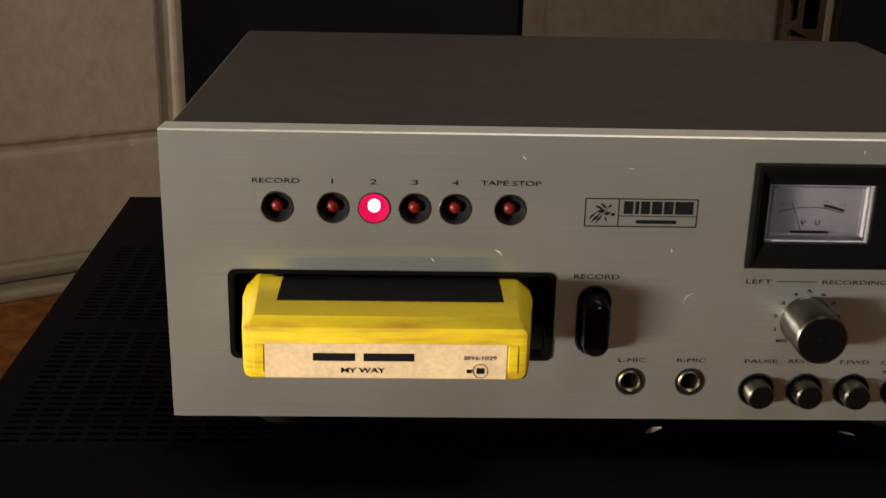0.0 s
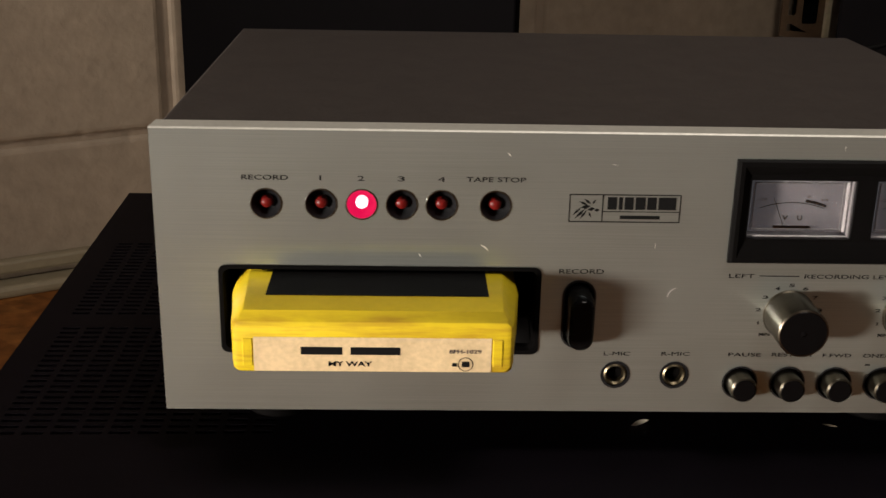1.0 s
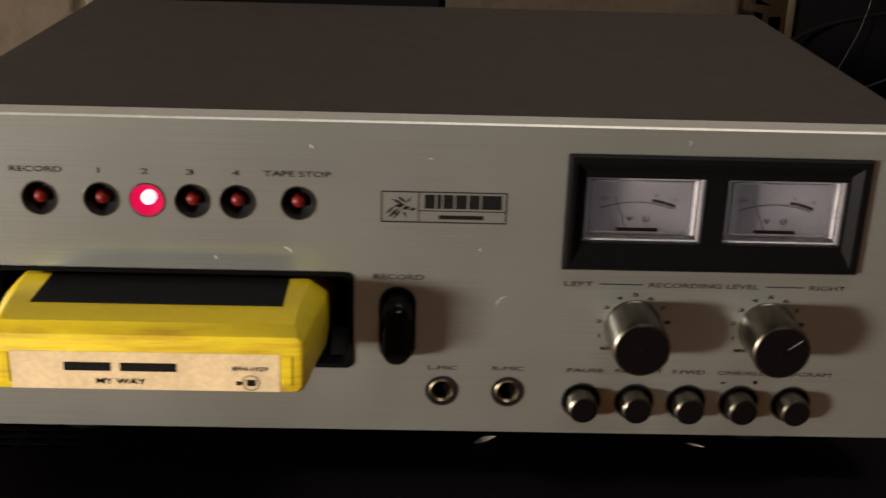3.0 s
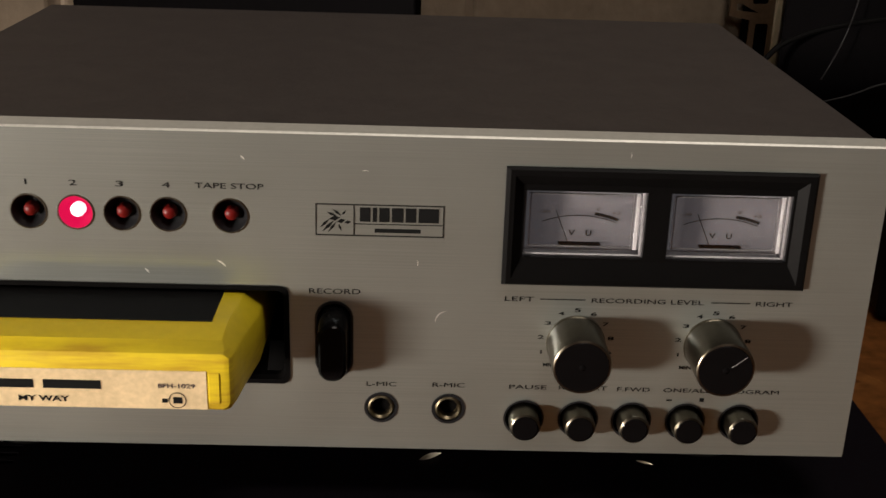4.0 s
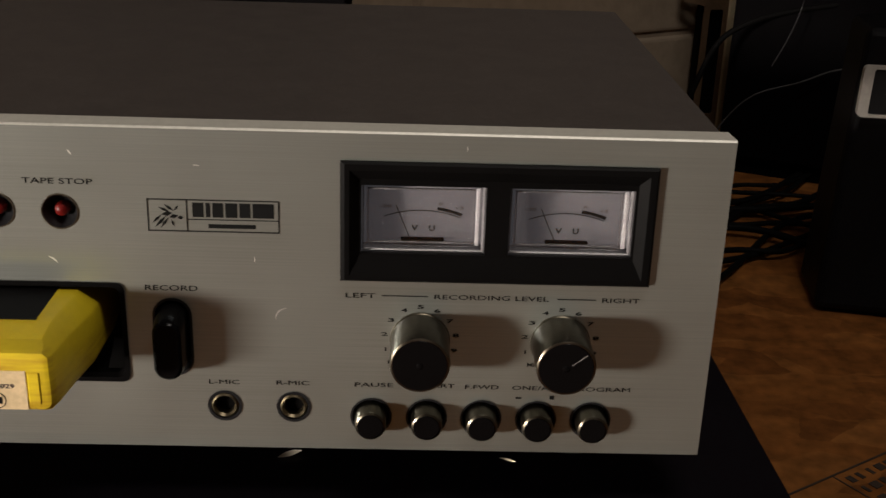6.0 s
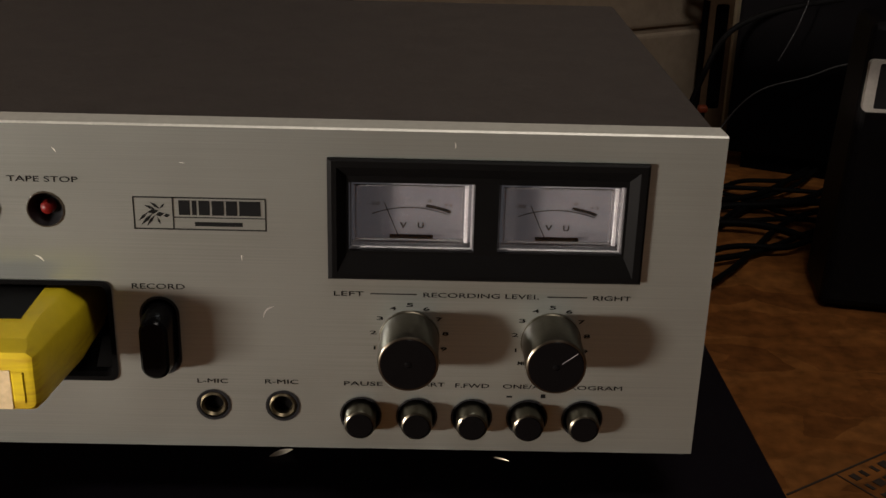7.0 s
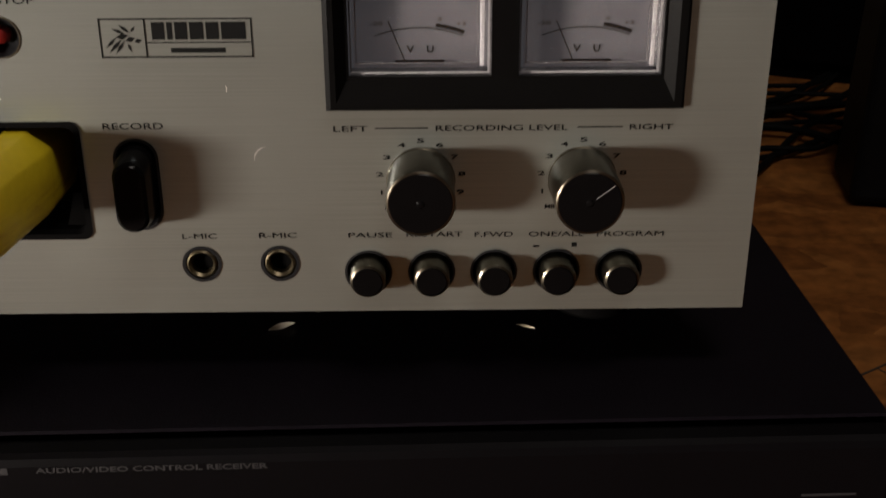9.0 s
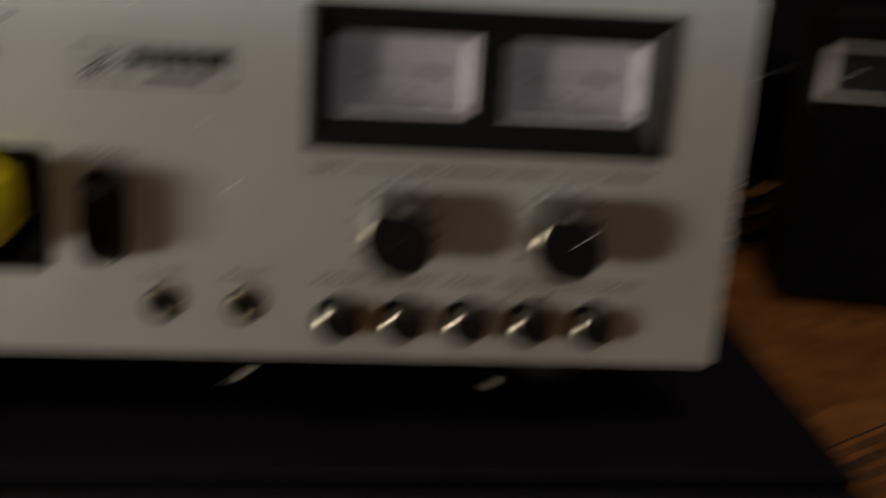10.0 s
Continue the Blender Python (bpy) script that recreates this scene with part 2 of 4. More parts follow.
def osb_material():
    """Pressed strands: stretched cells in several directions, tan to brown."""
    m = mat("strand_board", (0.42, 0.24, 0.10), 0.7, 0.0, 0.0, spec=0.12)
    nt = m.node_tree
    b = nt.nodes["Principled BSDF"]
    tc = nt.nodes.new("ShaderNodeTexCoord")
    wn = nt.nodes.new("ShaderNodeTexNoise")
    wn.inputs["Scale"].default_value, wn.inputs["Detail"].default_value = 45, 4
    ws = nt.nodes.new("ShaderNodeVectorMath")
    ws.operation = "SCALE"
    ws.inputs["Scale"].default_value = 0.014
    warp = nt.nodes.new("ShaderNodeVectorMath")
    warp.operation = "ADD"
    nt.links.new(tc.outputs["Object"], wn.inputs["Vector"])
    nt.links.new(wn.outputs["Color"], ws.inputs[0])
    nt.links.new(tc.outputs["Object"], warp.inputs[0])
    nt.links.new(ws.outputs[0], warp.inputs[1])
    prev = None
    for k, (ang, sx, sy) in enumerate(((60, 9, 30), (115, 11, 26), (5, 13, 36))):
        mp = nt.nodes.new("ShaderNodeMapping")
        mp.inputs["Rotation"].default_value = (0, 0, radians(ang))
        mp.inputs["Scale"].default_value = (sx, sy, 1)
        mp.inputs["Location"].default_value = (3.1 * k, 1.7 * k, 0)
        vo = nt.nodes.new("ShaderNodeTexVoronoi")
        vo.inputs["Scale"].default_value = 1.0
        vo.inputs["Randomness"].default_value = 1.0
        nt.links.new(warp.outputs[0], mp.inputs["Vector"])
        nt.links.new(mp.outputs["Vector"], vo.inputs["Vector"])
        sep = nt.nodes.new("ShaderNodeSeparateColor")
        nt.links.new(vo.outputs["Color"], sep.inputs[0])
        if prev is None:
            prev = sep.outputs[0]
        else:
            gt = nt.nodes.new("ShaderNodeMath")
            gt.operation = "GREATER_THAN"
            gt.inputs[1].default_value = 0.52
            nt.links.new(sep.outputs[1], gt.inputs[0])
            mx = nt.nodes.new("ShaderNodeMix")
            mx.data_type = "FLOAT"
            nt.links.new(gt.outputs[0], mx.inputs[0])
            nt.links.new(prev, mx.inputs[2])
            nt.links.new(sep.outputs[0], mx.inputs[3])
            prev = mx.outputs[0]
    cr = nt.nodes.new("ShaderNodeValToRGB")
    cr.color_ramp.elements[0].color = (0.062, 0.022, 0.006, 1)
    cr.color_ramp.elements[1].color = (0.37, 0.175, 0.056, 1)
    for at, c in ((0.22, (0.155, 0.056, 0.014, 1)), (0.80, (0.26, 0.104, 0.027, 1))):
        cr.color_ramp.elements.new(at).color = c
    e = cr.color_ramp.elements.new(0.45)
    e.color = (0.215, 0.080, 0.019, 1)
    soft_n = nt.nodes.new("ShaderNodeTexNoise")
    soft_n.inputs["Scale"].default_value, soft_n.inputs["Detail"].default_value = 24, 5
    soft_n.inputs["Roughness"].default_value = 0.7
    nt.links.new(tc.outputs["Object"], soft_n.inputs["Vector"])
    blend = nt.nodes.new("ShaderNodeMix")
    blend.data_type = "FLOAT"
    blend.inputs[0].default_value = 0.45
    nt.links.new(prev, blend.inputs[2])
    nt.links.new(soft_n.outputs["Fac"], blend.inputs[3])
    nt.links.new(blend.outputs[0], cr.inputs[0])
    gr = nt.nodes.new("ShaderNodeTexNoise")
    gr.inputs["Scale"].default_value, gr.inputs["Detail"].default_value = 60, 8
    nt.links.new(tc.outputs["Object"], gr.inputs["Vector"])
    rg = nt.nodes.new("ShaderNodeMapRange")
    rg.inputs["From Min"].default_value, rg.inputs["From Max"].default_value = 0.30, 0.70
    rg.inputs["To Min"].default_value, rg.inputs["To Max"].default_value = 0.62, 1.32
    nt.links.new(gr.outputs["Fac"], rg.inputs["Value"])
    sc = nt.nodes.new("ShaderNodeVectorMath")
    sc.operation = "SCALE"
    nt.links.new(cr.outputs[0], sc.inputs[0])
    nt.links.new(rg.outputs[0], sc.inputs["Scale"])
    nt.links.new(sc.outputs[0], b.inputs["Base Color"])
    bp = nt.nodes.new("ShaderNodeBump")
    bp.inputs["Strength"].default_value, bp.inputs["Distance"].default_value = 0.4, 0.002
    nt.links.new(prev, bp.inputs["Height"])
    nt.links.new(bp.outputs["Normal"], b.inputs["Normal"])
    return m


M_OSB = osb_material()

# ---- mesh helpers ----


def mesh_object(name, bm, material, parent=None, label="", smooth=False):
    me = bpy.data.meshes.new(name)
    bmesh.ops.recalc_face_normals(bm, faces=bm.faces)
    if smooth:
        for fc in bm.faces:
            fc.smooth = True
        for e in bm.edges:
            if len(e.link_faces) == 2 and e.calc_face_angle(0) > radians(28):
                e.smooth = False
    bm.to_mesh(me)
    bm.free()
    me.materials.append(material)
    ob = new(name, me)
    ob.parent = parent
    if label:
        ob["label"] = label
    return ob


def part(name, bm, material, parent, label="", smooth=False):
    return mesh_object(name, bm, material, parent, label, smooth)


def thing(name, label, category, at=(0, 0, 0), group="", turn=0.0):
    ob = new(name)
    ob.empty_display_size = 0.05
    ob.matrix_world = pose(*at, 0, 0, turn)
    return tagged(ob, label, category, group)


def box(x0, x1, y0, y1, z0, z1, bevel=0.0, segs=2, bm=None):
    bm2 = bmesh.new()
    bmesh.ops.create_cube(bm2, size=1)
    for v in bm2.verts:
        v.co = ((x0 + x1) / 2 + v.co.x * (x1 - x0), (y0 + y1) / 2 + v.co.y * (y1 - y0), (z0 + z1) / 2 + v.co.z * (z1 - z0))
    if bevel > 0:
        bmesh.ops.bevel(bm2, geom=bm2.edges[:], offset=bevel, segments=segs, affect="EDGES", profile=0.5)
    if bm is None:
        return bm2
    tmp = bpy.data.meshes.new("tmp")
    bm2.to_mesh(tmp)
    bm2.free()
    bm.from_mesh(tmp)
    bpy.data.meshes.remove(tmp)
    return bm


def lathe(profile, cx, cz, n=48, bm=None, y0=0.0):
    """Turned about an axis along y through (cx, cz); profile: (radius, y) pairs."""
    bm = bm or bmesh.new()
    rings = []
    for r, y in profile:
        if r < 1e-6:
            rings.append([bm.verts.new((cx, y0 + y, cz))])
        else:
            rings.append([bm.verts.new((cx + r * math.cos(2 * math.pi * k / n), y0 + y, cz + r * math.sin(2 * math.pi * k / n))) for k in range(n)])
    for a, b in zip(rings, rings[1:]):
        for k in range(n):
            k2 = (k + 1) % n
            if len(a) == 1 and len(b) == 1:
                continue
            if len(a) == 1:
                bm.faces.new((a[0], b[k], b[k2]))
            elif len(b) == 1:
                bm.faces.new((a[k], a[k2], b[0]))
            else:
                bm.faces.new((a[k], a[k2], b[k2], b[k]))
    return bm


def rounded_rect(x0, x1, z0, z1, r, n=6):
    pts = []
    for cx, cz, a in ((x1 - r, z1 - r, 0), (x0 + r, z1 - r, 90), (x0 + r, z0 + r, 180), (x1 - r, z0 + r, 270)):
        for k in range(n + 1):
            t = radians(a + 90 * k / n)
            pts.append((cx + r * math.cos(t), cz + r * math.sin(t)))
    return pts


def circle_pts(cx, cz, r, n=40):
    return [(cx + r * math.cos(2 * math.pi * k / n), cz + r * math.sin(2 * math.pi * k / n)) for k in range(n)]


def loops_shell(loops):
    """Joins outlines of equal length [(points, y), ...] into a band."""
    bm = bmesh.new()
    rings = [[bm.verts.new((x, y, z)) for x, z in pts] for pts, y in loops]
    for a, b in zip(rings, rings[1:]):
        for k in range(len(a)):
            k2 = (k + 1) % len(a)
            bm.faces.new((a[k], a[k2], b[k2], b[k]))
    return bm, rings


def plate_with_holes(outer, holes, y_front, y_back):
    """A flat plate in the xz plane with through holes."""
    bm = bmesh.new()

    def ring(pts, y):
        vs = [bm.verts.new((x, y, z)) for x, z in pts]
        return vs, [bm.edges.new((vs[k], vs[(k + 1) % len(vs)])) for k in range(len(vs))]

    for y in (y_front, y_back):
        edges = []
        for pts in (outer, *holes):
            vs, es = ring(pts, y)
            edges += es
        bmesh.ops.triangle_fill(bm, edges=edges, use_beauty=True, use_dissolve=False)
    bm.verts.ensure_lookup_table()
    n = len(bm.verts) // 2
    start = 0
    for pts in (outer, *holes):
        m = len(pts)
        for k in range(m):
            a, b = bm.verts[start + k], bm.verts[start + (k + 1) % m]
            c, d = bm.verts[n + start + (k + 1) % m], bm.verts[n + start + k]
            bm.faces.new((a, b, c, d))
        start += m
    return bm


def lettering(string, x0, x1, z0, height, y, parent, material, name="lettering", bold=0.014, thick=0.00012):
    """Wide, low printed words in the xz plane, facing -y, stretched to run from x0 to x1."""
    z0, height = z0 + height * 0.12, height * 0.76
    cu = bpy.data.curves.new("words", "FONT")
    cu.body, cu.size, cu.extrude, cu.offset = string, 1.0, 0.0, bold
    cu.resolution_u = 3
    ob = bpy.data.objects.new("words", cu)
    me = bpy.data.meshes.new_from_object(ob)
    bpy.data.objects.remove(ob)
    bpy.data.curves.remove(cu)
    me.name = name
    xs = [v.co.x for v in me.vertices]
    ys = [v.co.y for v in me.vertices]
    lo, hi, b, t = min(xs), max(xs), min(ys), max(ys)
    for v in me.vertices:
        v.co = (x0 + (v.co.x - lo) / (hi - lo) * (x1 - x0), y - thick, z0 + (v.co.y - b) / (t - b) * height)
    shifted = bmesh.new()
    for k in (-1, 0, 1):
        first = len(shifted.verts)
        shifted.from_mesh(me)
        shifted.verts.ensure_lookup_table()
        for v in shifted.verts[first:]:
            v.co.x += k * height * 0.02
            v.co.z += k * height * 0.016
            v.co.y -= (k + 1) * 0.00001
    shifted.to_mesh(me)
    shifted.free()
    me.materials.append(material)
    ob = new(name, me)
    ob.parent = parent
    return ob


def bar(x0, x1, z0, z1, y, parent, material, name="printed_bar"):
    return part(name, box(x0, x1, y - 0.00016, y, z0, z1), material, parent)


def tube(name, pts, radius, material, parent=None, segs=8):
    cu = bpy.data.curves.new(name, "CURVE")
    cu.dimensions, cu.bevel_depth, cu.bevel_resolution = "3D", radius, 3
    sp = cu.splines.new("NURBS")
    sp.points.add(len(pts) - 1)
    for p, co in zip(sp.points, pts):
        p.co = (*co, 1)
    sp.use_endpoint_u, sp.order_u, sp.resolution_u = True, 4, segs
    tmp = bpy.data.objects.new(name, cu)
    me = bpy.data.meshes.new_from_object(tmp)
    bpy.data.objects.remove(tmp)
    bpy.data.curves.remove(cu)
    me.materials.append(material)
    me.shade_smooth()
    ob = new(name, me)
    ob.parent = parent
    return ob


# ---- the setting ----
ZB = 0.192          # height of the faceplate's lower edge
RCV_TOP = 0.1695     # height of the receiver's top


def block_wall(name, length, height, depth, course, first, bond, block=0.40):
    """A wall of painted concrete blocks along local x, its face at local y = 0; mortar recessed."""
    wall = part(name, box(0, length, 0.0035, depth, -0.06, height), M_MORTAR, None)
    row, z = 0, first - course
    while z < height:
        x = -block + (bond if row % 2 else bond + block / 2) % block
        while x < length:
            a, b = max(x + 0.0045, 0.0), min(x + block - 0.0045, length)
            lo, hi = max(z + 0.0025, -0.05), min(z + course - 0.0025, height)
            if b - a > 0.01 and hi - lo > 0.01:
                part("block", box(a, b, -0.0005, 0.03, lo, hi, 0.006, 3), M_WALL, wall)
            x += block
        z += course
        row += 1
    return wall


WALL_ANG = 29.0
wall_pose = pose(-0.285 - 1.5 * math.cos(radians(WALL_ANG)), 0.614 - 1.5 * math.sin(radians(WALL_ANG)), 0, 0, 0, WALL_ANG)
bw = block_wall("wall_back", 3.1, 2.3, 0.14, 0.20, 0.1375, 0.348, 0.44)
bw.matrix_world = wall_pose
tagged(bw, "cream painted concrete block wall", "wall", kind="structure")

floor = part("floor", box(-2.6, 3.0, -2.6, 2.6, -0.02, 0.0), M_OSB, None)
tagged(floor, "brown oriented strand board floor", "floor", kind="structure")
ceil = part("ceiling", box(-2.6, 3.0, -2.6, 2.6, 2.3, 2.34), M_ROOM, None)
tagged(ceil, "plain pale ceiling", "ceiling", kind="structure")
for nm, b in (("wall_west", (-2.6, -2.5, -2.6, 2.6)), ("wall_east", (2.9, 3.0, -2.6, 2.6)), ("wall_south", (-2.5, 2.9, -2.6, -2.5)), ("wall_north", (-2.5, 2.9, 2.5, 2.6))):
    w = part(nm, box(*b, 0.0, 2.3), M_ROOM, None)
    tagged(w, "plain cream painted wall", "wall", kind="structure")

base = part("baseboard", box(0, 2.6, -0.014, -0.001, 0.018, 0.031, 0.003), M_TRIM_SHADED, None)
base.matrix_world = wall_pose
tagged(base, "cream painted wooden baseboard, toned down for shade", "baseboard", kind="structure")
shoe = part("trim", box(0, 2.6, -0.030, -0.0015, 0.0, 0.0115, 0.004), M_TRIM_SHADED, None)
shoe.matrix_world = wall_pose
tagged(shoe, "cream painted shoe moulding, toned down for shade", "trim", kind="structure")

# ---- receiver ----
rcv = thing("receiver", "black audio video receiver with slotted top, lying on the floor", "receiver", (-0.0935, -0.049, 0), turn=1.2)
RW, RD = 0.4840, 0.422
part("chassis", box(0.0005, RW - 0.0005, 0.012, RD, 0.012, RCV_TOP - 0.0125, 0.0015), M_RCV, rcv)
# folded steel cover with rows of vent slots
cols = [(0.0160 + 0.0122 * k, 0.0160 + 0.0122 * k + 0.0092) for k in range(10)]
rows_y = [0.0670 + 0.0056 * k for k in range(21)] + [0.199 + 0.0056 * k for k in range(21)]
xs = sorted({0.0, RW} | {v for c in cols for v in c})
ys = sorted({0.012, RD} | {v for r in rows_y for v in (r, r + 0.0026)})
bm = bmesh.new()
grid = [[bm.verts.new((x, y, RCV_TOP)) for y in ys] for x in xs]
for i in range(len(xs) - 1):
    for j in range(len(ys) - 1):
        hole = any(abs(xs[i] - c[0]) < 1e-6 for c in cols) and any(abs(ys[j] - r) < 1e-6 for r in rows_y)
        if not hole:
            bm.faces.new((grid[i][j], grid[i + 1][j], grid[i + 1][j + 1], grid[i][j + 1]))
bmesh.ops.recalc_face_normals(bm, faces=bm.faces)
bmesh.ops.solidify(bm, geom=bm.faces[:], thickness=0.0012)
top = max(v.co.z for v in bm.verts)
for v in bm.verts:
    v.co.z += RCV_TOP - top
for x0, x1 in ((0, 0.0012), (RW - 0.0012, RW)):
    part("side_panel", box(x0, x1, 0.0125, RD, 0.012, RCV_TOP - 0.0013), M_RCV, rcv)
part("rear_panel", box(0.0012, RW - 0.0012, RD - 0.0012, RD, 0.012, RCV_TOP - 0.0013), M_RCV, rcv)
part("cover", bm, M_RCV, rcv, "black steel cover with rows of vent slots")
for k in range(14):
    part("heat_sink_fin", box(0.0165 + 0.0035 * k, 0.0177 + 0.0035 * k, 0.065, 0.255, RCV_TOP - 0.0124, RCV_TOP - 0.0045), M_CHROME, rcv)
part("front_panel", box(0, RW, 0.0, 0.0115, 0.014, RCV_TOP - 0.0015, 0.003), M_RCVF, rcv, "black front panel")
for fx in (0.05, RW - 0.05):
    for fy in (0.05, RD - 0.05):
        part("foot", box(fx - 0.02, fx + 0.02, fy - 0.02, fy + 0.02, 0.0, 0.0125, 0.003), M_BLACK, rcv)
lettering("AUDIO/VIDEO CONTROL RECEIVER", 0.2310, 0.2977, RCV_TOP - 0.0068, 0.0024, 0.0, rcv, M_PRINT)
bar(0.203, 0.223, RCV_TOP - 0.0068, RCV_TOP - 0.0046, 0.0, rcv, M_PRINT)
bar(0.456, 0.4725, RCV_TOP - 0.0210, RCV_TOP - 0.0202, 0.0, rcv, M_PRINT)

# ---- tape deck ----
deck = thing("tape_deck", "silver eight-track tape deck with grey case, on the receiver", "tape deck", (0, 0, ZB))
DW, DH = 0.350, 0.1164
holes = [rounded_rect(0.0240, 0.1492, 0.0260, 0.0622, 0.003)]
LEDS = (0.0429, 0.0638, 0.0793, 0.0946, 0.1099, 0.1306)
holes += [circle_pts(x, 0.0876, 0.0057, 28) for x in LEDS]
holes.append(rounded_rect(0.1584, 0.1717, 0.0283, 0.0574, 0.0065, 10))
JACKS = (0.1816, 0.2056)
holes += [circle_pts(x, 0.0167, 0.0058, 28) for x in JACKS]
BUTTONS = (0.2327, 0.2522, 0.2714, 0.2908, 0.3101)
holes += [circle_pts(x, 0.0135, 0.0069, 28) for x in BUTTONS]
holes.append([(0.2233, 0.0676), (0.3242, 0.0676), (0.3242, 0.1067), (0.2233, 0.1067)])
face = part("faceplate", plate_with_holes([(0, 0), (DW, 0), (DW, DH), (0, DH)], holes, 0.0, 0.003), M_FACE, deck, "brushed aluminium faceplate")
# bevelled top edge of the faceplate, toned as lit, with a narrow pale arris in front
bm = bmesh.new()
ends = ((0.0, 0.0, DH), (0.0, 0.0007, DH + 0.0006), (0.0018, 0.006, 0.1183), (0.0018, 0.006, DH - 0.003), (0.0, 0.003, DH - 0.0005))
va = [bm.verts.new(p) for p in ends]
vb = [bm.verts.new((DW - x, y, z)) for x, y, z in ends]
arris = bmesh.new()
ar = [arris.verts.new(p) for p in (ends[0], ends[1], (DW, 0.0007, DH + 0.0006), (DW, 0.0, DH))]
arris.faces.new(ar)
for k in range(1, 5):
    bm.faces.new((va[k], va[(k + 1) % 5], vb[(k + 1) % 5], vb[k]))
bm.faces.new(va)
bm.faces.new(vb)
part("top_edge", bm, M_EDGE_LIT, deck, "bevelled satin top edge, toned lighter as if lit")
part("arris", arris, M_ARRIS, deck, "thin pale line along the edge")
for x0, x1 in ((-0.0009, 0.0045), (DW - 0.0045, DW + 0.0009)):
    part("side_shoulder", box(x0, x1, 0.0035, 0.020, 0.001, DH - 0.004), M_BLACK, deck, "black shoulder behind the faceplate")
CASE_D = 0.2345
# solid black strip in place of the shade between faceplate and case
part("gap_shade", box(0.0025, DW - 0.0025, 0.0061, 0.0074, 0.1125, 0.1179), M_VOID, deck, "black strip standing for the shaded gap behind the faceplate")
bm = box(0.0029, DW - 0.0029, 0.0075, CASE_D, 0.002, 0.1173, 0.0012)
bmesh.ops.delete(bm, geom=[fc for fc in bm.faces if fc.calc_center_median().y < 0.0077], context="FACES")
bmesh.ops.solidify(bm, geom=bm.faces[:], thickness=0.0012)
part("case", bm, M_CASE, deck, "dark grey vinyl-covered case")


def led(x, lit):
    z = 0.0876
    well, _ = loops_shell([(circle_pts(x, z, 0.0057, 28), 0.0002), (circle_pts(x, z, 0.0050, 28), 0.002), (circle_pts(x, z, 0.0030, 28), 0.0045), (circle_pts(x, z, 0.0003, 28), 0.0045)])
    w = part("indicator_lamp", well, M_LED_WELL if lit else M_BLACK, deck, "lit red indicator lamp" if lit else "unlit dark red indicator lamp", True)
    part("lens", lathe([(0.0024, 0.0045), (0.0024, 0.0024), (0.0020, 0.0012), (0.0011, 0.0005), (0, 0.0003)], x, z, 24), M_LED_ON if lit else M_LED_OFF, w, smooth=True)
    part("rim", lathe([(0.0062, 0.0), (0.0061, -0.0003), (0.0057, -0.0003), (0.0057, 0.0004)], x, z, 32), M_CHROME, w, smooth=True)


for k, x in enumerate(LEDS):
    led(x, k == 2)

# cartridge slot: a dark well with a guide ramp
well, rings = loops_shell([(rounded_rect(0.0235, 0.1497, 0.0255, 0.0627, 0.003), -0.0006), (rounded_rect(0.0252, 0.1480, 0.0272, 0.0610, 0.003), -0.0006), (rounded_rect(0.0258, 0.1474, 0.0278, 0.0607, 0.003), 0.002), (rounded_rect(0.0262, 0.1470, 0.0282, 0.0605, 0.003), 0.085)])
well.faces.new(rings[-1])
slot = part("slot_well", well, M_VOID, deck, "black cartridge slot")
for x0, x1 in ((0.1410, 0.1468), (0.0264, 0.0290)):
    bm = box(x0, x1, 0.004, 0.07, 0.0284, 0.0400)
    for v in bm.verts:
        if v.co.z > 0.035 and v.co.y < 0.02:
            v.co.y += 0.016
    part("guide", bm, M_BEZEL, slot)

# record slide switch
oval = rounded_rect(0.1584, 0.1717, 0.0283, 0.0574, 0.0065, 10)
inner = rounded_rect(0.1592, 0.1709, 0.0291, 0.0566, 0.0057, 10)
well, rings = loops_shell([(oval, -0.0004), (inner, -0.0004), (inner, 0.006)])
well.faces.new(rings[-1])
sw = part("record_switch", well, M_BLACK, deck, "black oval record switch", True)
prof = [(rounded_rect(0.1600, 0.1701, 0.0300, 0.0555, 0.0049, 10), 0.0055), (rounded_rect(0.1600, 0.1701, 0.0310, 0.0550, 0.0049, 10), -0.006), (rounded_rect(0.1603, 0.1698, 0.0320, 0.0535, 0.0046, 10), -0.0105), (rounded_rect(0.1612, 0.1689, 0.0330, 0.0525, 0.0037, 10), -0.0115)]
bm, rings = loops_shell(prof)
bm.faces.new(rings[-1])
part("lever", bm, M_CAP, sw, "glossy black lever", True)


def knob(x, z, mark, line):
    r = 0.0101
    k = part("level_knob", lathe([(r + 0.0002, 0.0), (r + 0.0002, -0.0008), (r - 0.0001, -0.0012), (r - 0.0001, -0.0184), (r - 0.0003, -0.0192), (r - 0.0007, -0.0195), (r - 0.0010, -0.0195)], x, z, 72), M_CHROME, deck, "satin chrome level knob with black cap", True)
    part("cap", lathe([(r - 0.0006, -0.0191), (r - 0.0012, -0.0197), (0.0012, -0.0198), (0.0007, -0.0201), (0, -0.0202)], x, z, 48), M_CAP, k, "glossy black cap", True)
    a = radians(mark)
    d, n = Vector((math.sin(a), 0, math.cos(a))), Vector((math.cos(a), 0, -math.sin(a)))
    bm = bmesh.new()
    c = Vector((x, -0.01995, z))
    bm.faces.new([bm.verts.new(c + d * s + n * t) for s, t in ((0.0022, -0.00010), (0.0084, -0.00010), (0.0084, 0.00010), (0.0022, 0.00010))])
    part("pointer", bm, line, k, "thin pale pointer line")

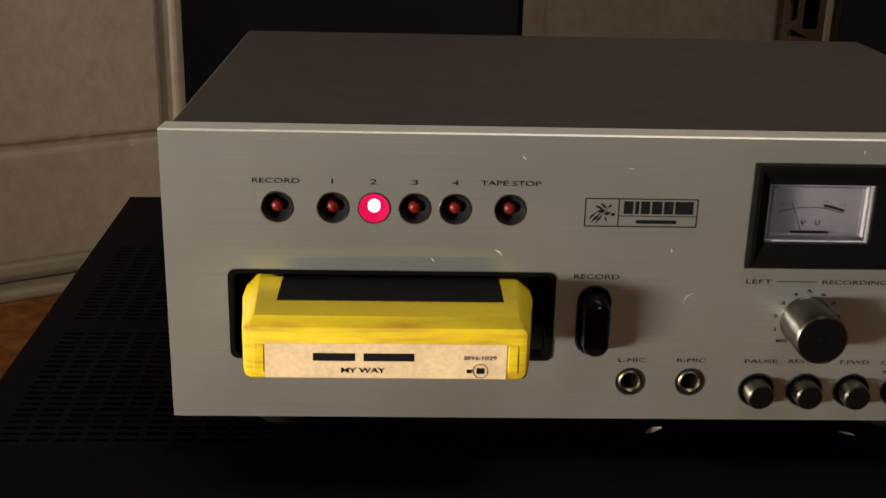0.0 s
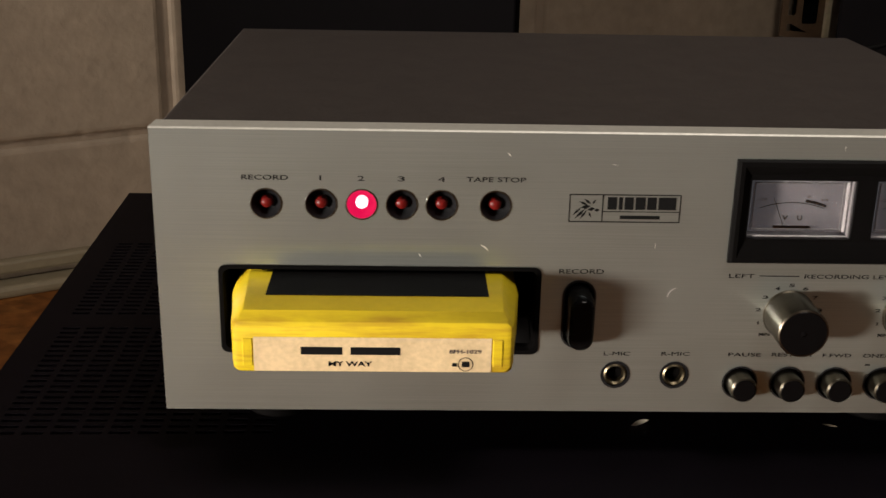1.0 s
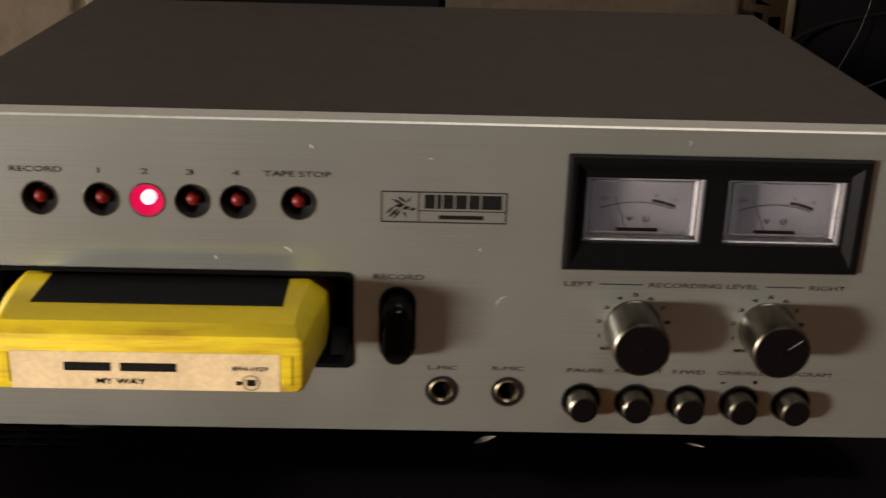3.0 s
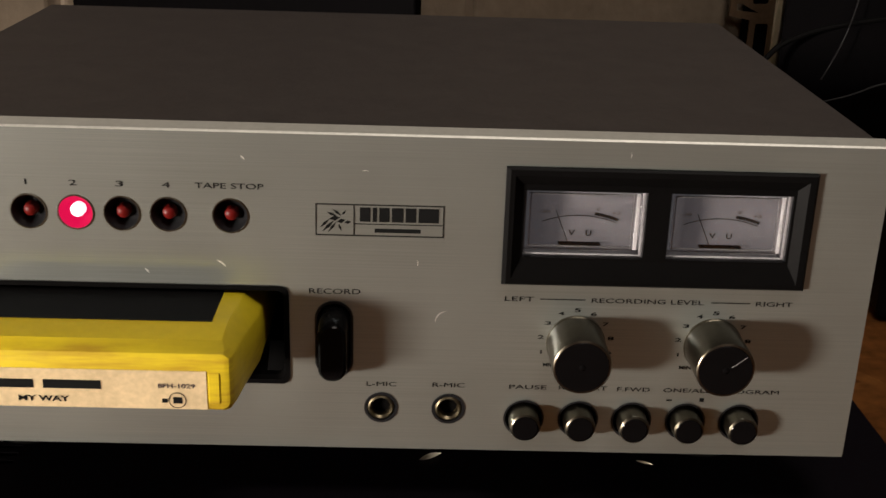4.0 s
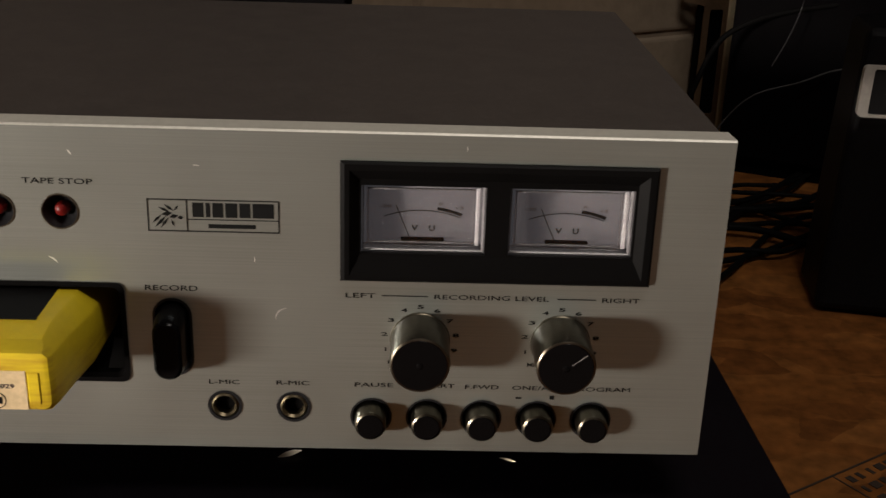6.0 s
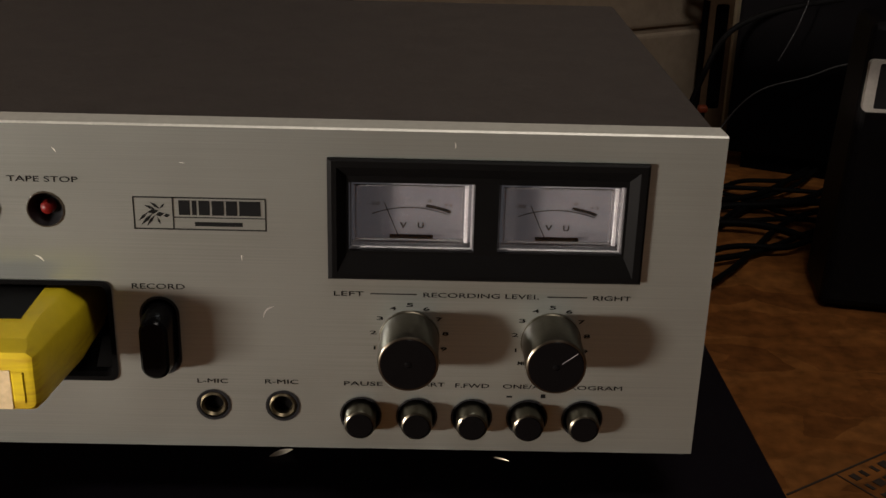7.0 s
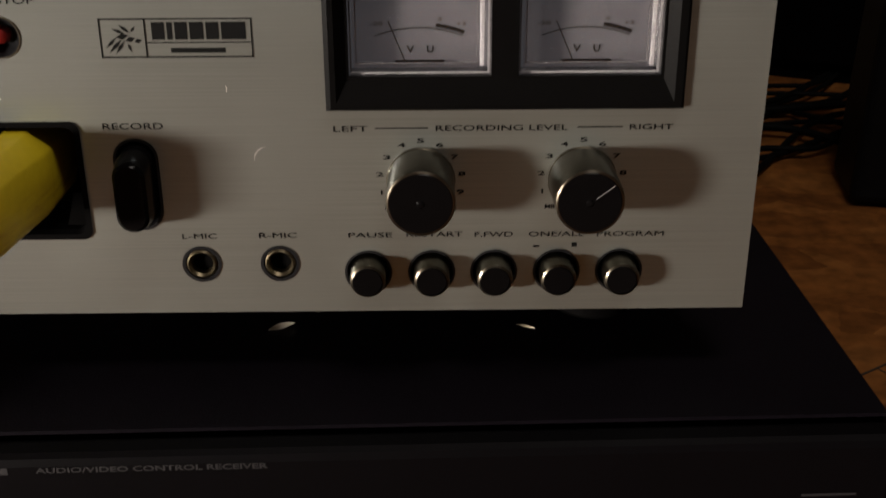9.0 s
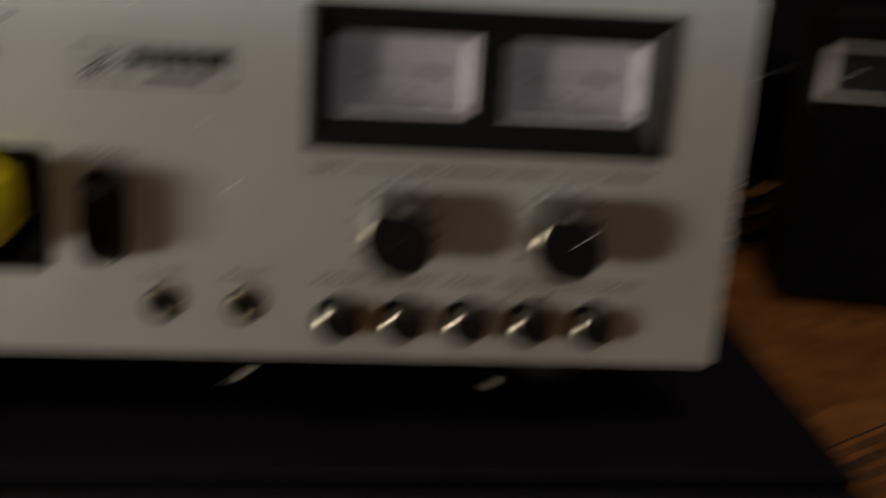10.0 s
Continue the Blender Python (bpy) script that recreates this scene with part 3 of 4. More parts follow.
KN = ((0.2492, 0.0437, 225, M_CAP), (0.2974, 0.0437, 52, M_POINT))
for x, z, mk, line in KN:
    knob(x, z, mk, line)
    for i, s in enumerate(("MIN", "1", "2", "3", "4", "5", "6", "7", "8", "9", "MAX")):
        a = radians(-135 + 27 * i)
        R = 0.0124
        cx, cz = x + R * math.sin(a), z + R * math.cos(a)
        w = 0.0016 if s == "1" else 0.0022 if len(s) == 1 else 0.0042
        lettering(s, cx - w / 2 * (0.35 if s == "1" else 1), cx + w / 2 * (0.35 if s == "1" else 1), cz - 0.0009, 0.0018, 0.0, deck, M_INK)


def push_button(x, z=0.0135):
    well, rings = loops_shell([(circle_pts(x, z, 0.0073, 32), -0.0004), (circle_pts(x, z, 0.0066, 32), -0.0004), (circle_pts(x, z, 0.0064, 32), 0.006)])
    well.faces.new(rings[-1])
    w = part("push_button", well, M_BLACK, deck, "chrome push button in a black collar", True)
    r = 0.0055
    part("plunger", lathe([(r, 0.006), (r, -0.0062), (r - 0.0003, -0.0072), (r - 0.0009, -0.0076)], x, z, 48), M_CHROME, w, smooth=True)
    part("cap", lathe([(r - 0.0006, -0.0073), (r - 0.0012, -0.0078), (0, -0.0078)], x, z, 40), M_CAP, w, "black cap", True)


for x in BUTTONS:
    push_button(x)


def jack(x, z=0.0167):
    well, rings = loops_shell([(circle_pts(x, z, 0.0060, 32), -0.0003), (circle_pts(x, z, 0.0050, 32), -0.0003), (circle_pts(x, z, 0.0048, 32), 0.003)])
    well.faces.new(rings[-1])
    w = part("microphone_jack", well, M_BLACK, deck, "microphone jack with brass sleeve", True)
    part("sleeve", lathe([(0.0047, 0.003), (0.0047, -0.0001), (0.0041, -0.0006), (0.0034, 0.0003), (0.0033, 0.0029), (0.0, 0.0029)], x, z, 32), M_BRASS, w, "worn brass sleeve", True)
    part("bore", lathe([(0.0032, 0.0028), (0, 0.0028)], x, z, 24), M_VOID, w)


for x in JACKS:
    jack(x)

# meter bezel: raised black frame, sloped reveals, two windows
bz = (0.2220, 0.3257, 0.0659, 0.1074)
sq = lambda x0, x1, z0, z1: [(x1, z1), (x0, z1), (x0, z0), (x1, z0)]
YW = 0.0006
bm, rings = loops_shell([(sq(bz[0] + 0.001, bz[1] - 0.001, bz[2] + 0.001, bz[3] - 0.001), 0.006), (sq(*bz), -0.0004), (sq(bz[0], bz[1], bz[2], bz[3]), -0.0018), (sq(bz[0] + 0.0014, bz[1] - 0.0008, bz[2] + 0.0006, bz[3] - 0.0006), -0.0024), (sq(bz[0] + 0.0030, bz[1] - 0.0030, bz[2] + 0.0022, bz[3] - 0.0026), -0.0024), (sq(bz[0] + 0.0060, bz[1] - 0.0060, bz[2] + 0.0085, bz[3] - 0.0062), YW - 0.0006)])
bezel = part("meter_bezel", bm, M_BEZEL, deck, "black recessed meter bezel")
WINS = ((0.2288, 0.2698), (0.2777, 0.3189))
WZ = (0.0754, 0.0991)
part("mask", plate_with_holes([(bz[0] + 0.0058, bz[2] + 0.0083), (bz[1] - 0.0058, bz[2] + 0.0083), (bz[1] - 0.0058, bz[3] - 0.0060), (bz[0] + 0.0058, bz[3] - 0.0060)],
     [[(a, WZ[0]), (b, WZ[0]), (b, WZ[1]), (a, WZ[1])] for a, b in WINS], YW - 0.0006, YW + 0.001), M_BEZEL, bezel)


def meter(x0, x1, swing):
    z0, z1 = WZ
    yd = YW + 0.0100
    cx = (x0 + x1) / 2
    m = part("level_meter", box(x0 - 0.0035, x1 + 0.0035, yd, yd + 0.001, z0 - 0.006, z1 + 0.001), M_DIAL, deck, "backlit white level meter")
    # clear cover: a thin pane, and strips painting the light its moulded box catches
    part("pane", box(x0 + 0.0013, x1 - 0.0035, YW + 0.0010, YW + 0.0016, z0 + 0.0023, z1 - 0.0013), M_CLEAR, m, "clear acrylic pane").visible_shadow = False
    part("cover_floor", box(x0 + 0.0002, x1 - 0.0002, YW + 0.0018, yd - 0.0001, z0 - 0.0008, z0 - 0.0002), M_RIMF, m, "clear floor of the moulded box")
    part("cover_side", box(x1 - 0.0004, x1 + 0.0002, YW + 0.0018, yd - 0.0001, z0 - 0.0001, z1 - 0.0004), M_RIMF, m, "side of the moulded box, toned as lit")
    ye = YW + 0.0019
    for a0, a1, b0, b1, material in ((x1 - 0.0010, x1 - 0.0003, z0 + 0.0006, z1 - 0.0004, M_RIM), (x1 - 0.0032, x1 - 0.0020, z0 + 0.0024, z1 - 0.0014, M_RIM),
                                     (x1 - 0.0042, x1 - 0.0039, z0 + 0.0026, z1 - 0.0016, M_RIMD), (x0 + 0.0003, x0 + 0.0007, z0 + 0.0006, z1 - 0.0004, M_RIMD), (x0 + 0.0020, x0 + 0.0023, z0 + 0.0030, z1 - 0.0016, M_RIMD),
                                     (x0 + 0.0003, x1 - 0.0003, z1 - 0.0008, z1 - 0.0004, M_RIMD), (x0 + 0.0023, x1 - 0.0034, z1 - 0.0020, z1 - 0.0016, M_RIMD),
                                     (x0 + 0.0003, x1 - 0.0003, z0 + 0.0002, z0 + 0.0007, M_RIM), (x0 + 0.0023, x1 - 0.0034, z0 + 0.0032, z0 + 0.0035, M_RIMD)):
        part("cover_edge_glint", box(a0, a1, ye, ye + 0.0006, b0, b1), material, m, "strip painting the light on a moulded edge" if material is M_RIM else "")
    y = yd - 0.0003
    # scale arc
    R, pz = 0.0353, 0.0518
    bm = bmesh.new()

    def arc(a0, a1, r0, r1, n=16):
        prev = None
        for k in range(n + 1):
            a = radians(a0 + (a1 - a0) * k / n)
            cur = [bm.verts.new((cx - 0.0004 + r * math.sin(a), y, pz + r * math.cos(a))) for r in (r0, r1)]
            if prev:
                bm.faces.new((prev[0], prev[1], cur[1], cur[0]))
            prev = cur

    arc(-21.3, 21.3, R, R + 0.00032)
    part("scale", bm, M_INK, m)
    bm = bmesh.new()
    arc(8, 21.5, R + 0.0007, R + 0.0018, 8)
    part("red_zone", bm, M_INK, m, "thick dark overload band")
    lettering("V", cx - 0.0040, cx - 0.0017, 0.0796, 0.0027, y, m, M_INK)
    lettering("U", cx + 0.0020, cx + 0.0040, 0.0796, 0.0027, y, m, M_INK)
    lettering("-20", cx - 0.0146, cx - 0.0108, 0.0878, 0.0015, y, m, M_FAINT)
    lettering("0", cx + 0.0052, cx + 0.0064, 0.0890, 0.0015, y, m, M_FAINT)
    lettering("+3", cx + 0.0106, cx + 0.0135, 0.0877, 0.0015, y, m, M_FAINT)
    part("pivot_cover", box(cx - 0.0074, cx + 0.0072, y - 0.0025, y, 0.0770, 0.0777, 0.0002), M_VOID, m, "black pivot cover")
    a = radians(swing)
    p = Vector((cx - 0.0042, y - 0.0036, 0.0779))
    d = Vector((math.sin(a), 0, math.cos(a)))
    n = Vector((d.z, 0, -d.x)) * 0.00016
    bm = bmesh.new()
    q = p + d * 0.0132
    bm.faces.new([bm.verts.new(v) for v in (p - n, q - n, q + n, p + n)])
    bmesh.ops.solidify(bm, geom=bm.faces[:], thickness=0.0001)
    part("needle", bm, M_INK, m, "thin black needle")


meter(*WINS[0], -22)
meter(*WINS[1], -24)

# printed words on the face
L = lambda s, x0, x1, z0, h=0.0025, b=0.0: lettering(s, x0, x1, z0, h, 0.0, deck, M_INK, bold=b)
L("RECORD", 0.0339, 0.0515, 0.0967)
for s, x in (("1", 0.0637), ("2", 0.0791), ("3", 0.0944), ("4", 0.1097)):
    w = 0.0003 if s == "1" else 0.0013
    L(s, x - w, x + w, 0.0967)
L("TAPE STOP", 0.1192, 0.1419, 0.0968)
L("RECORD", 0.1565, 0.1741, 0.0599)
L("L-MIC", 0.1764, 0.1869, 0.0249, 0.0022)
L("R-MIC", 0.1997, 0.2111, 0.0250, 0.0022)
L("LEFT", 0.2237, 0.2338, 0.0588, 0.0022)
L("RECORDING LEVEL", 0.2537, 0.2926, 0.0588, 0.0022)
L("RIGHT", 0.3107, 0.3235, 0.0588, 0.0022)
bar(0.2359, 0.2515, 0.0598, 0.06013, 0.0, deck, M_INK, "printed_line")
bar(0.2953, 0.3086, 0.0598, 0.06013, 0.0, deck, M_INK, "printed_line")
L("PAUSE", 0.2269, 0.2402, 0.0249, 0.0021)
L("RESTART", 0.2446, 0.2617, 0.0250, 0.0021)
L("F.FWD", 0.2654, 0.2771, 0.0248, 0.0021)
L("ONE/ALL", 0.2819, 0.2990, 0.0248, 0.0021)
L("PROGRAM", 0.3028, 0.3233, 0.0247, 0.0021)
bar(0.2833, 0.2853, 0.0215, 0.0221, 0.0, deck, M_INK)
bar(0.2952, 0.2968, 0.0215, 0.0229, 0.0, deck, M_INK)

# scratches and nicks in the brushed face


def scratch(cx, cz, r, a0, a1, w, material=M_ARRIS):
    bm = bmesh.new()
    prev = None
    for k in range(9):
        a = radians(a0 + (a1 - a0) * k / 8)
        t = w * math.sin(math.pi * (k + 0.3) / 8.6)
        cur = [bm.verts.new((cx + q * math.cos(a), -0.00006, cz + q * math.sin(a))) for q in (r - t, r + t)]
        if prev:
            bm.faces.new((prev[0], prev[1], cur[1], cur[0]))
        prev = cur
    part("scratch", bm, material, deck, "bright curved scratch")


scratch(0.2040, 0.0505, 0.0040, 95, 185, 0.00026, M_POINT)
scratch(0.1330, 0.1060, 0.0030, 20, 60, 0.00022)
scratch(0.2600, 0.1120, 0.0030, -20, 20, 0.00012)
scratch(0.1905, 0.0720, 0.0030, -20, 25, 0.00012)
scratch(0.1240, 0.0668, 0.0050, 30, 75, 0.00030)
scratch(0.0985, 0.0650, 0.0040, 20, 50, 0.00022)
scratch(0.1750, 0.0985, 0.0060, 75, 95, 0.00012)

# maker's plate drawn as plain shapes
for x0, x1, z0, z1 in ((0.1589, 0.2020, 0.0924, 0.0928), (0.1589, 0.2020, 0.0815, 0.0819), (0.1589, 0.1593, 0.0815, 0.0928), (0.2016, 0.2020, 0.0815, 0.0928), (0.1716, 0.1720, 0.0815, 0.0928), (0.1720, 0.2016, 0.0857, 0.0860)):
    bar(x0, x1, z0, z1, 0.0, deck, M_INK, "plate_border")
for x0, x1 in ((0.1737, 0.1773), (0.1780, 0.1795), (0.1802, 0.1837), (0.1844, 0.1883), (0.1890, 0.1926), (0.1933, 0.2002)):
    bar(x0, x1, 0.0867, 0.0917, 0.0, deck, M_INK, "plate_bar")
bar(0.1787, 0.1942, 0.0829, 0.0843, 0.0, deck, M_INK, "plate_bar")
bm = bmesh.new()
for (xa, za), (xb, zb), w in (((0.1604, 0.0843), (0.1637, 0.0875), 0.0005), ((0.1612, 0.0829), (0.1652, 0.0870), 0.0006), ((0.1630, 0.0826), (0.1660, 0.0866), 0.0005), ((0.1634, 0.0874), (0.1672, 0.0880), 0.0009),
                              ((0.1625, 0.0899), (0.1662, 0.0884), 0.0005), ((0.1645, 0.0910), (0.1676, 0.0886), 0.0005), ((0.1660, 0.0864), (0.1690, 0.0872), 0.0008), ((0.1686, 0.0862), (0.1708, 0.0866), 0.0007),
                              ((0.1666, 0.0858), (0.1676, 0.0832), 0.0004), ((0.1676, 0.0888), (0.1692, 0.0906), 0.0004)):
    d = Vector((xb - xa, 0, zb - za)).normalized()
    side = Vector((-d.z, 0, d.x)) * w
    p, q, mid = Vector((xa, -0.00012, za)), Vector((xb, -0.00012, zb)), Vector(((xa + xb) / 2, -0.00012, (za + zb) / 2))
    bm.faces.new([bm.verts.new(v) for v in (p, mid - side, q, mid + side)])
part("plate_emblem", bm, M_INK, deck)

def round_part(name, prof, fx, fy, material, parent, label="", n=40):
    """Turned about a vertical axis."""
    bm = bmesh.new()
    rings = [[bm.verts.new((fx + r * math.cos(2 * math.pi * k / n), fy + r * math.sin(2 * math.pi * k / n), z)) for k in range(n)] for r, z in prof]
    for p, q in zip(rings, rings[1:]):
        for k in range(n):
            bm.faces.new((p[k], p[(k + 1) % n], q[(k + 1) % n], q[k]))
    bm.faces.new(rings[0])
    bm.faces.new(rings[-1])
    return part(name, bm, material, parent, label, True)


for fx, fy in ((0.04, 0.05), (0.31, 0.05), (0.05, 0.19), (0.30, 0.19)):
    round_part("foot", [(0.0140, -0.0230), (0.0150, -0.0215), (0.0150, -0.0060), (0.0135, 0.003)], fx, fy, M_VOID, deck, "black round foot")


def glint(cx, cy, r, a0, a1, wide, material):
    """A thin curved crescent, added to stand for a bright glint under the deck."""
    bm = bmesh.new()
    prev = None
    n = 14
    for k in range(n + 1):
        a = radians(a0 + (a1 - a0) * k / n)
        w = wide * math.sin(math.pi * (k + 0.4) / (n + 0.8))
        o = Vector((math.cos(a), math.sin(a), 0))
        c = Vector((cx, cy, -0.0212)) + o * r
        cur = [bm.verts.new(c + o * t * w + Vector((0, 0, h * w))) for t, h in ((0.55, -0.7), (0.0, 0.55), (-0.55, -0.7))]
        if prev:
            for i in range(3):
                bm.faces.new((prev[i], prev[(i + 1) % 3], cur[(i + 1) % 3], cur[i]))
        prev = cur
    part("glint_crescent", bm, material, deck, "bright curved crescent standing for a glint", True)


glint(0.2072, 0.0190, 0.0140, 143, 100, 0.0015, M_GLINT)
glint(0.2795, 0.0170, 0.0130, 82, 50, 0.0006, M_CHROME)

# ---- cartridge in the slot ----
cart = thing("tape_cartridge", "yellow plastic eight-track cartridge sticking out of the slot", "cartridge", (0, 0, ZB))
CX0, CX1, CZ0, CZ1, CY = 0.0337, 0.1362, 0.0353, 0.0598, -0.0396


def cart_section(x0, x1, zb, zt, cx, cz, r):
    """Outline with rounded lower corners and sloping upper shoulders."""
    pts = [(x1, zt - cz), (x1 - cx * 0.10, zt - cz * 0.80), (x1 - cx * 0.85, zt - cz * 0.08), (x1 - cx, zt), (x0 + cx, zt), (x0 + cx * 0.85, zt - cz * 0.08), (x0 + cx * 0.10, zt - cz * 0.80), (x0, zt - cz)]
    for ccx, a in ((x0 + r, 180), (x1 - r, 270)):
        for k in range(6):
            t = radians(a + 90 * k / 5)
            pts.append((ccx + r * math.cos(t), zb + r + r * math.sin(t)))
    return pts


secs = []
for y, inset, zt, zb, cx, cz in ((CY, 0.0024, 0.0540, CZ0 + 0.0018, 0.0016, 0.0012), (CY + 0.0005, 0.0012, 0.0554, CZ0 + 0.0008, 0.0018, 0.0016), (CY + 0.0018, 0.0003, 0.0562, CZ0, 0.0026, 0.0022), (CY + 0.0040, 0.0, 0.0570, CZ0, 0.0034, 0.0030),
                                 (CY + 0.0052, -0.0004, 0.0580, CZ0, 0.0044, 0.0042), (CY + 0.0130, -0.0012, CZ1 - 0.0004, CZ0, 0.0050, 0.0056), (CY + 0.018, -0.0018, CZ1, CZ0, 0.0054, 0.0060), (-0.006, -0.0040, CZ1, CZ0, 0.0066, 0.0064), (0.06, -0.0042, CZ1, CZ0, 0.0068, 0.0064)):
    secs.append((cart_section(CX0 + inset, CX1 - inset, zb, zt, cx, cz, 0.0030), y))
bm, rings = loops_shell(secs)
bm.faces.new(rings[0])
bm.faces.new(rings[-1])
shell = part("shell", bm, M_YELLOW, cart, "yellow plastic shell with grime on its edges", True)
for sx in (0.0378, 0.1284):
    part("tab", box(sx, sx + 0.0037, CY - 0.0004, CY + 0.0004, CZ0 + 0.0030, 0.0492, 0.0003, 1), M_YELLOW, shell, "raised end tab")
lab = part("label", box(0.0418, 0.1280, CY - 0.0003, CY + 0.0003, CZ0 + 0.0010, 0.0497, 0.0001, 1), M_PAPER, cart, "aged cream paper label")
bar(0.0588, 0.0738, 0.0430, 0.0460, CY - 0.0003, lab, M_INK)
bar(0.0768, 0.0948, 0.0430, 0.0460, CY - 0.0003, lab, M_INK)
lettering("MY WAY", 0.0688, 0.0846, 0.0381, 0.0026, CY - 0.0003, lab, M_INK, bold=0.02)
lettering("8FH-1029", 0.1126, 0.1243, 0.0435, 0.0021, CY - 0.0003, lab, M_FAINT)
bm, _ = loops_shell([(circle_pts(0.1186, 0.0395, 0.0028, 28), CY - 0.00045), (circle_pts(0.1186, 0.0395, 0.0025, 28), CY - 0.00045)])
part("printed_mark", bm, M_INK, lab)
bar(0.1137, 0.1155, 0.0386, 0.0400, CY - 0.0003, lab, M_INK, "printed_mark")
bar(0.1172, 0.1201, 0.0384, 0.0406, CY - 0.0003, lab, M_INK, "printed_mark")
part("top_label", box(0.0447, 0.1275, -0.0240, 0.05, CZ1 - 0.0002, CZ1 + 0.00025), M_TAPE, cart, "black paper label on the cartridge's top")

# ---- clutter behind the deck ----
board = thing("black_board", "tall black board standing against the block wall", "board", (-0.121, 0.688, 0), turn=-18.5)
part("panel", box(0.0, 0.326, 0.0, 0.016, 0.006, 1.05, 0.002), M_SPK, board)
part("foot", box(0.02, 0.30, -0.0002, 0.030, 0.0, 0.0058), M_SPK, board)

spk = thing("loudspeaker", "large black loudspeaker cabinet in the shade by the back wall", "loudspeaker", (0.606, 0.955, 0), turn=-25.0)
part("cabinet", box(0, 0.62, 0.0, 0.21, 0.02, 1.10, 0.004), M_SPK, spk)
part("plinth", box(0.02, 0.60, 0.01, 0.20, 0.0, 0.0205), M_SPK, spk)

post = thing("wall_post", "brown slotted upright with a cream painted edge", "post", (0.617, 1.070, 0), turn=8.0)
slots = [rounded_rect(-0.016, 0.0060, 0.196, 0.234, 0.004, 4), rounded_rect(-0.036, -0.0240, 0.207, 0.262, 0.003, 4),
         [(-0.0060, 0.1850), (-0.0300, 0.1965), (-0.0360, 0.1965), (-0.0360, 0.1880)], rounded_rect(-0.0095, 0.0085, 0.040, 0.172, 0.003, 4),
         rounded_rect(-0.016, 0.0060, 0.262, 0.330, 0.004, 4)]
part("plate", plate_with_holes([(-0.0170, 0.0), (0.0138, 0.0), (0.0138, 2.2), (-0.0445, 2.2), (-0.0445, 0.182), (-0.0170, 0.176)], slots, 0.0, 0.003), M_BROWN, post, "worn brown plate with slots")
part("edge_strip", box(0.0140, 0.0230, -0.004, 0.03, 0.0, 2.2, 0.002), M_CREAM, post, "pale edge strip")
# black filling behind the slots paints the shade inside the upright
part("slot_shade", box(-0.0165, 0.0135, 0.012, 0.028, 0.0, 2.2, 0.002), M_CABLE, post, "black filling that stands for the shade inside the upright")

# tapered speaker with a slanted front and a pale framed panel
mon = thing("monitor_speaker", "dark grey tapered speaker with a pale framed panel on the floor", "speaker", (0.597, 0.530, 0), turn=-8.0)


def slanted(bm):
    for v in bm.verts:
        v.co.y += 0.25 * v.co.z
        v.co.x += 0.08 * v.co.z
    return bm


bm = bmesh.new()
va = [bm.verts.new((x, y, 0.003)) for x, y in ((-0.004, 0.020), (0.26, 0.0), (0.26, 0.10), (-0.004, 0.10))]
vb = [bm.verts.new((x, y, 0.242)) for x, y in ((-0.006, 0.0), (0.20, 0.0), (0.20, 0.07), (-0.006, 0.07))]
bm.faces.new(va)
bm.faces.new(vb)
for k in range(4):
    bm.faces.new((va[k], va[(k + 1) % 4], vb[(k + 1) % 4], vb[k]))
bmesh.ops.bevel(bm, geom=bm.edges[:], offset=0.007, segments=3, affect="EDGES", profile=0.5)
part("housing", slanted(bm), M_DARK, mon)
bm = plate_with_holes(rounded_rect(-0.004, 0.15, 0.171, 0.212, 0.004, 4), [rounded_rect(0.0045, 0.147, 0.1735, 0.2095, 0.002, 4)], -0.003, 0.004)
part("frame", slanted(bm), M_WHITE, mon, "pale plastic frame")
part("panel", slanted(box(0.0030, 0.1490, -0.0012, 0.003, 0.1736, 0.2094)), M_BLACK, mon, "black display panel")
part("marking", slanted(box(0.017, 0.025, -0.0018, -0.0012, 0.1895, 0.1907)), M_WHITE, mon)


def cable(label, pts, radius, material):
    return tagged(tube("cable", pts, radius, material), label, "cable", "cables behind the deck")


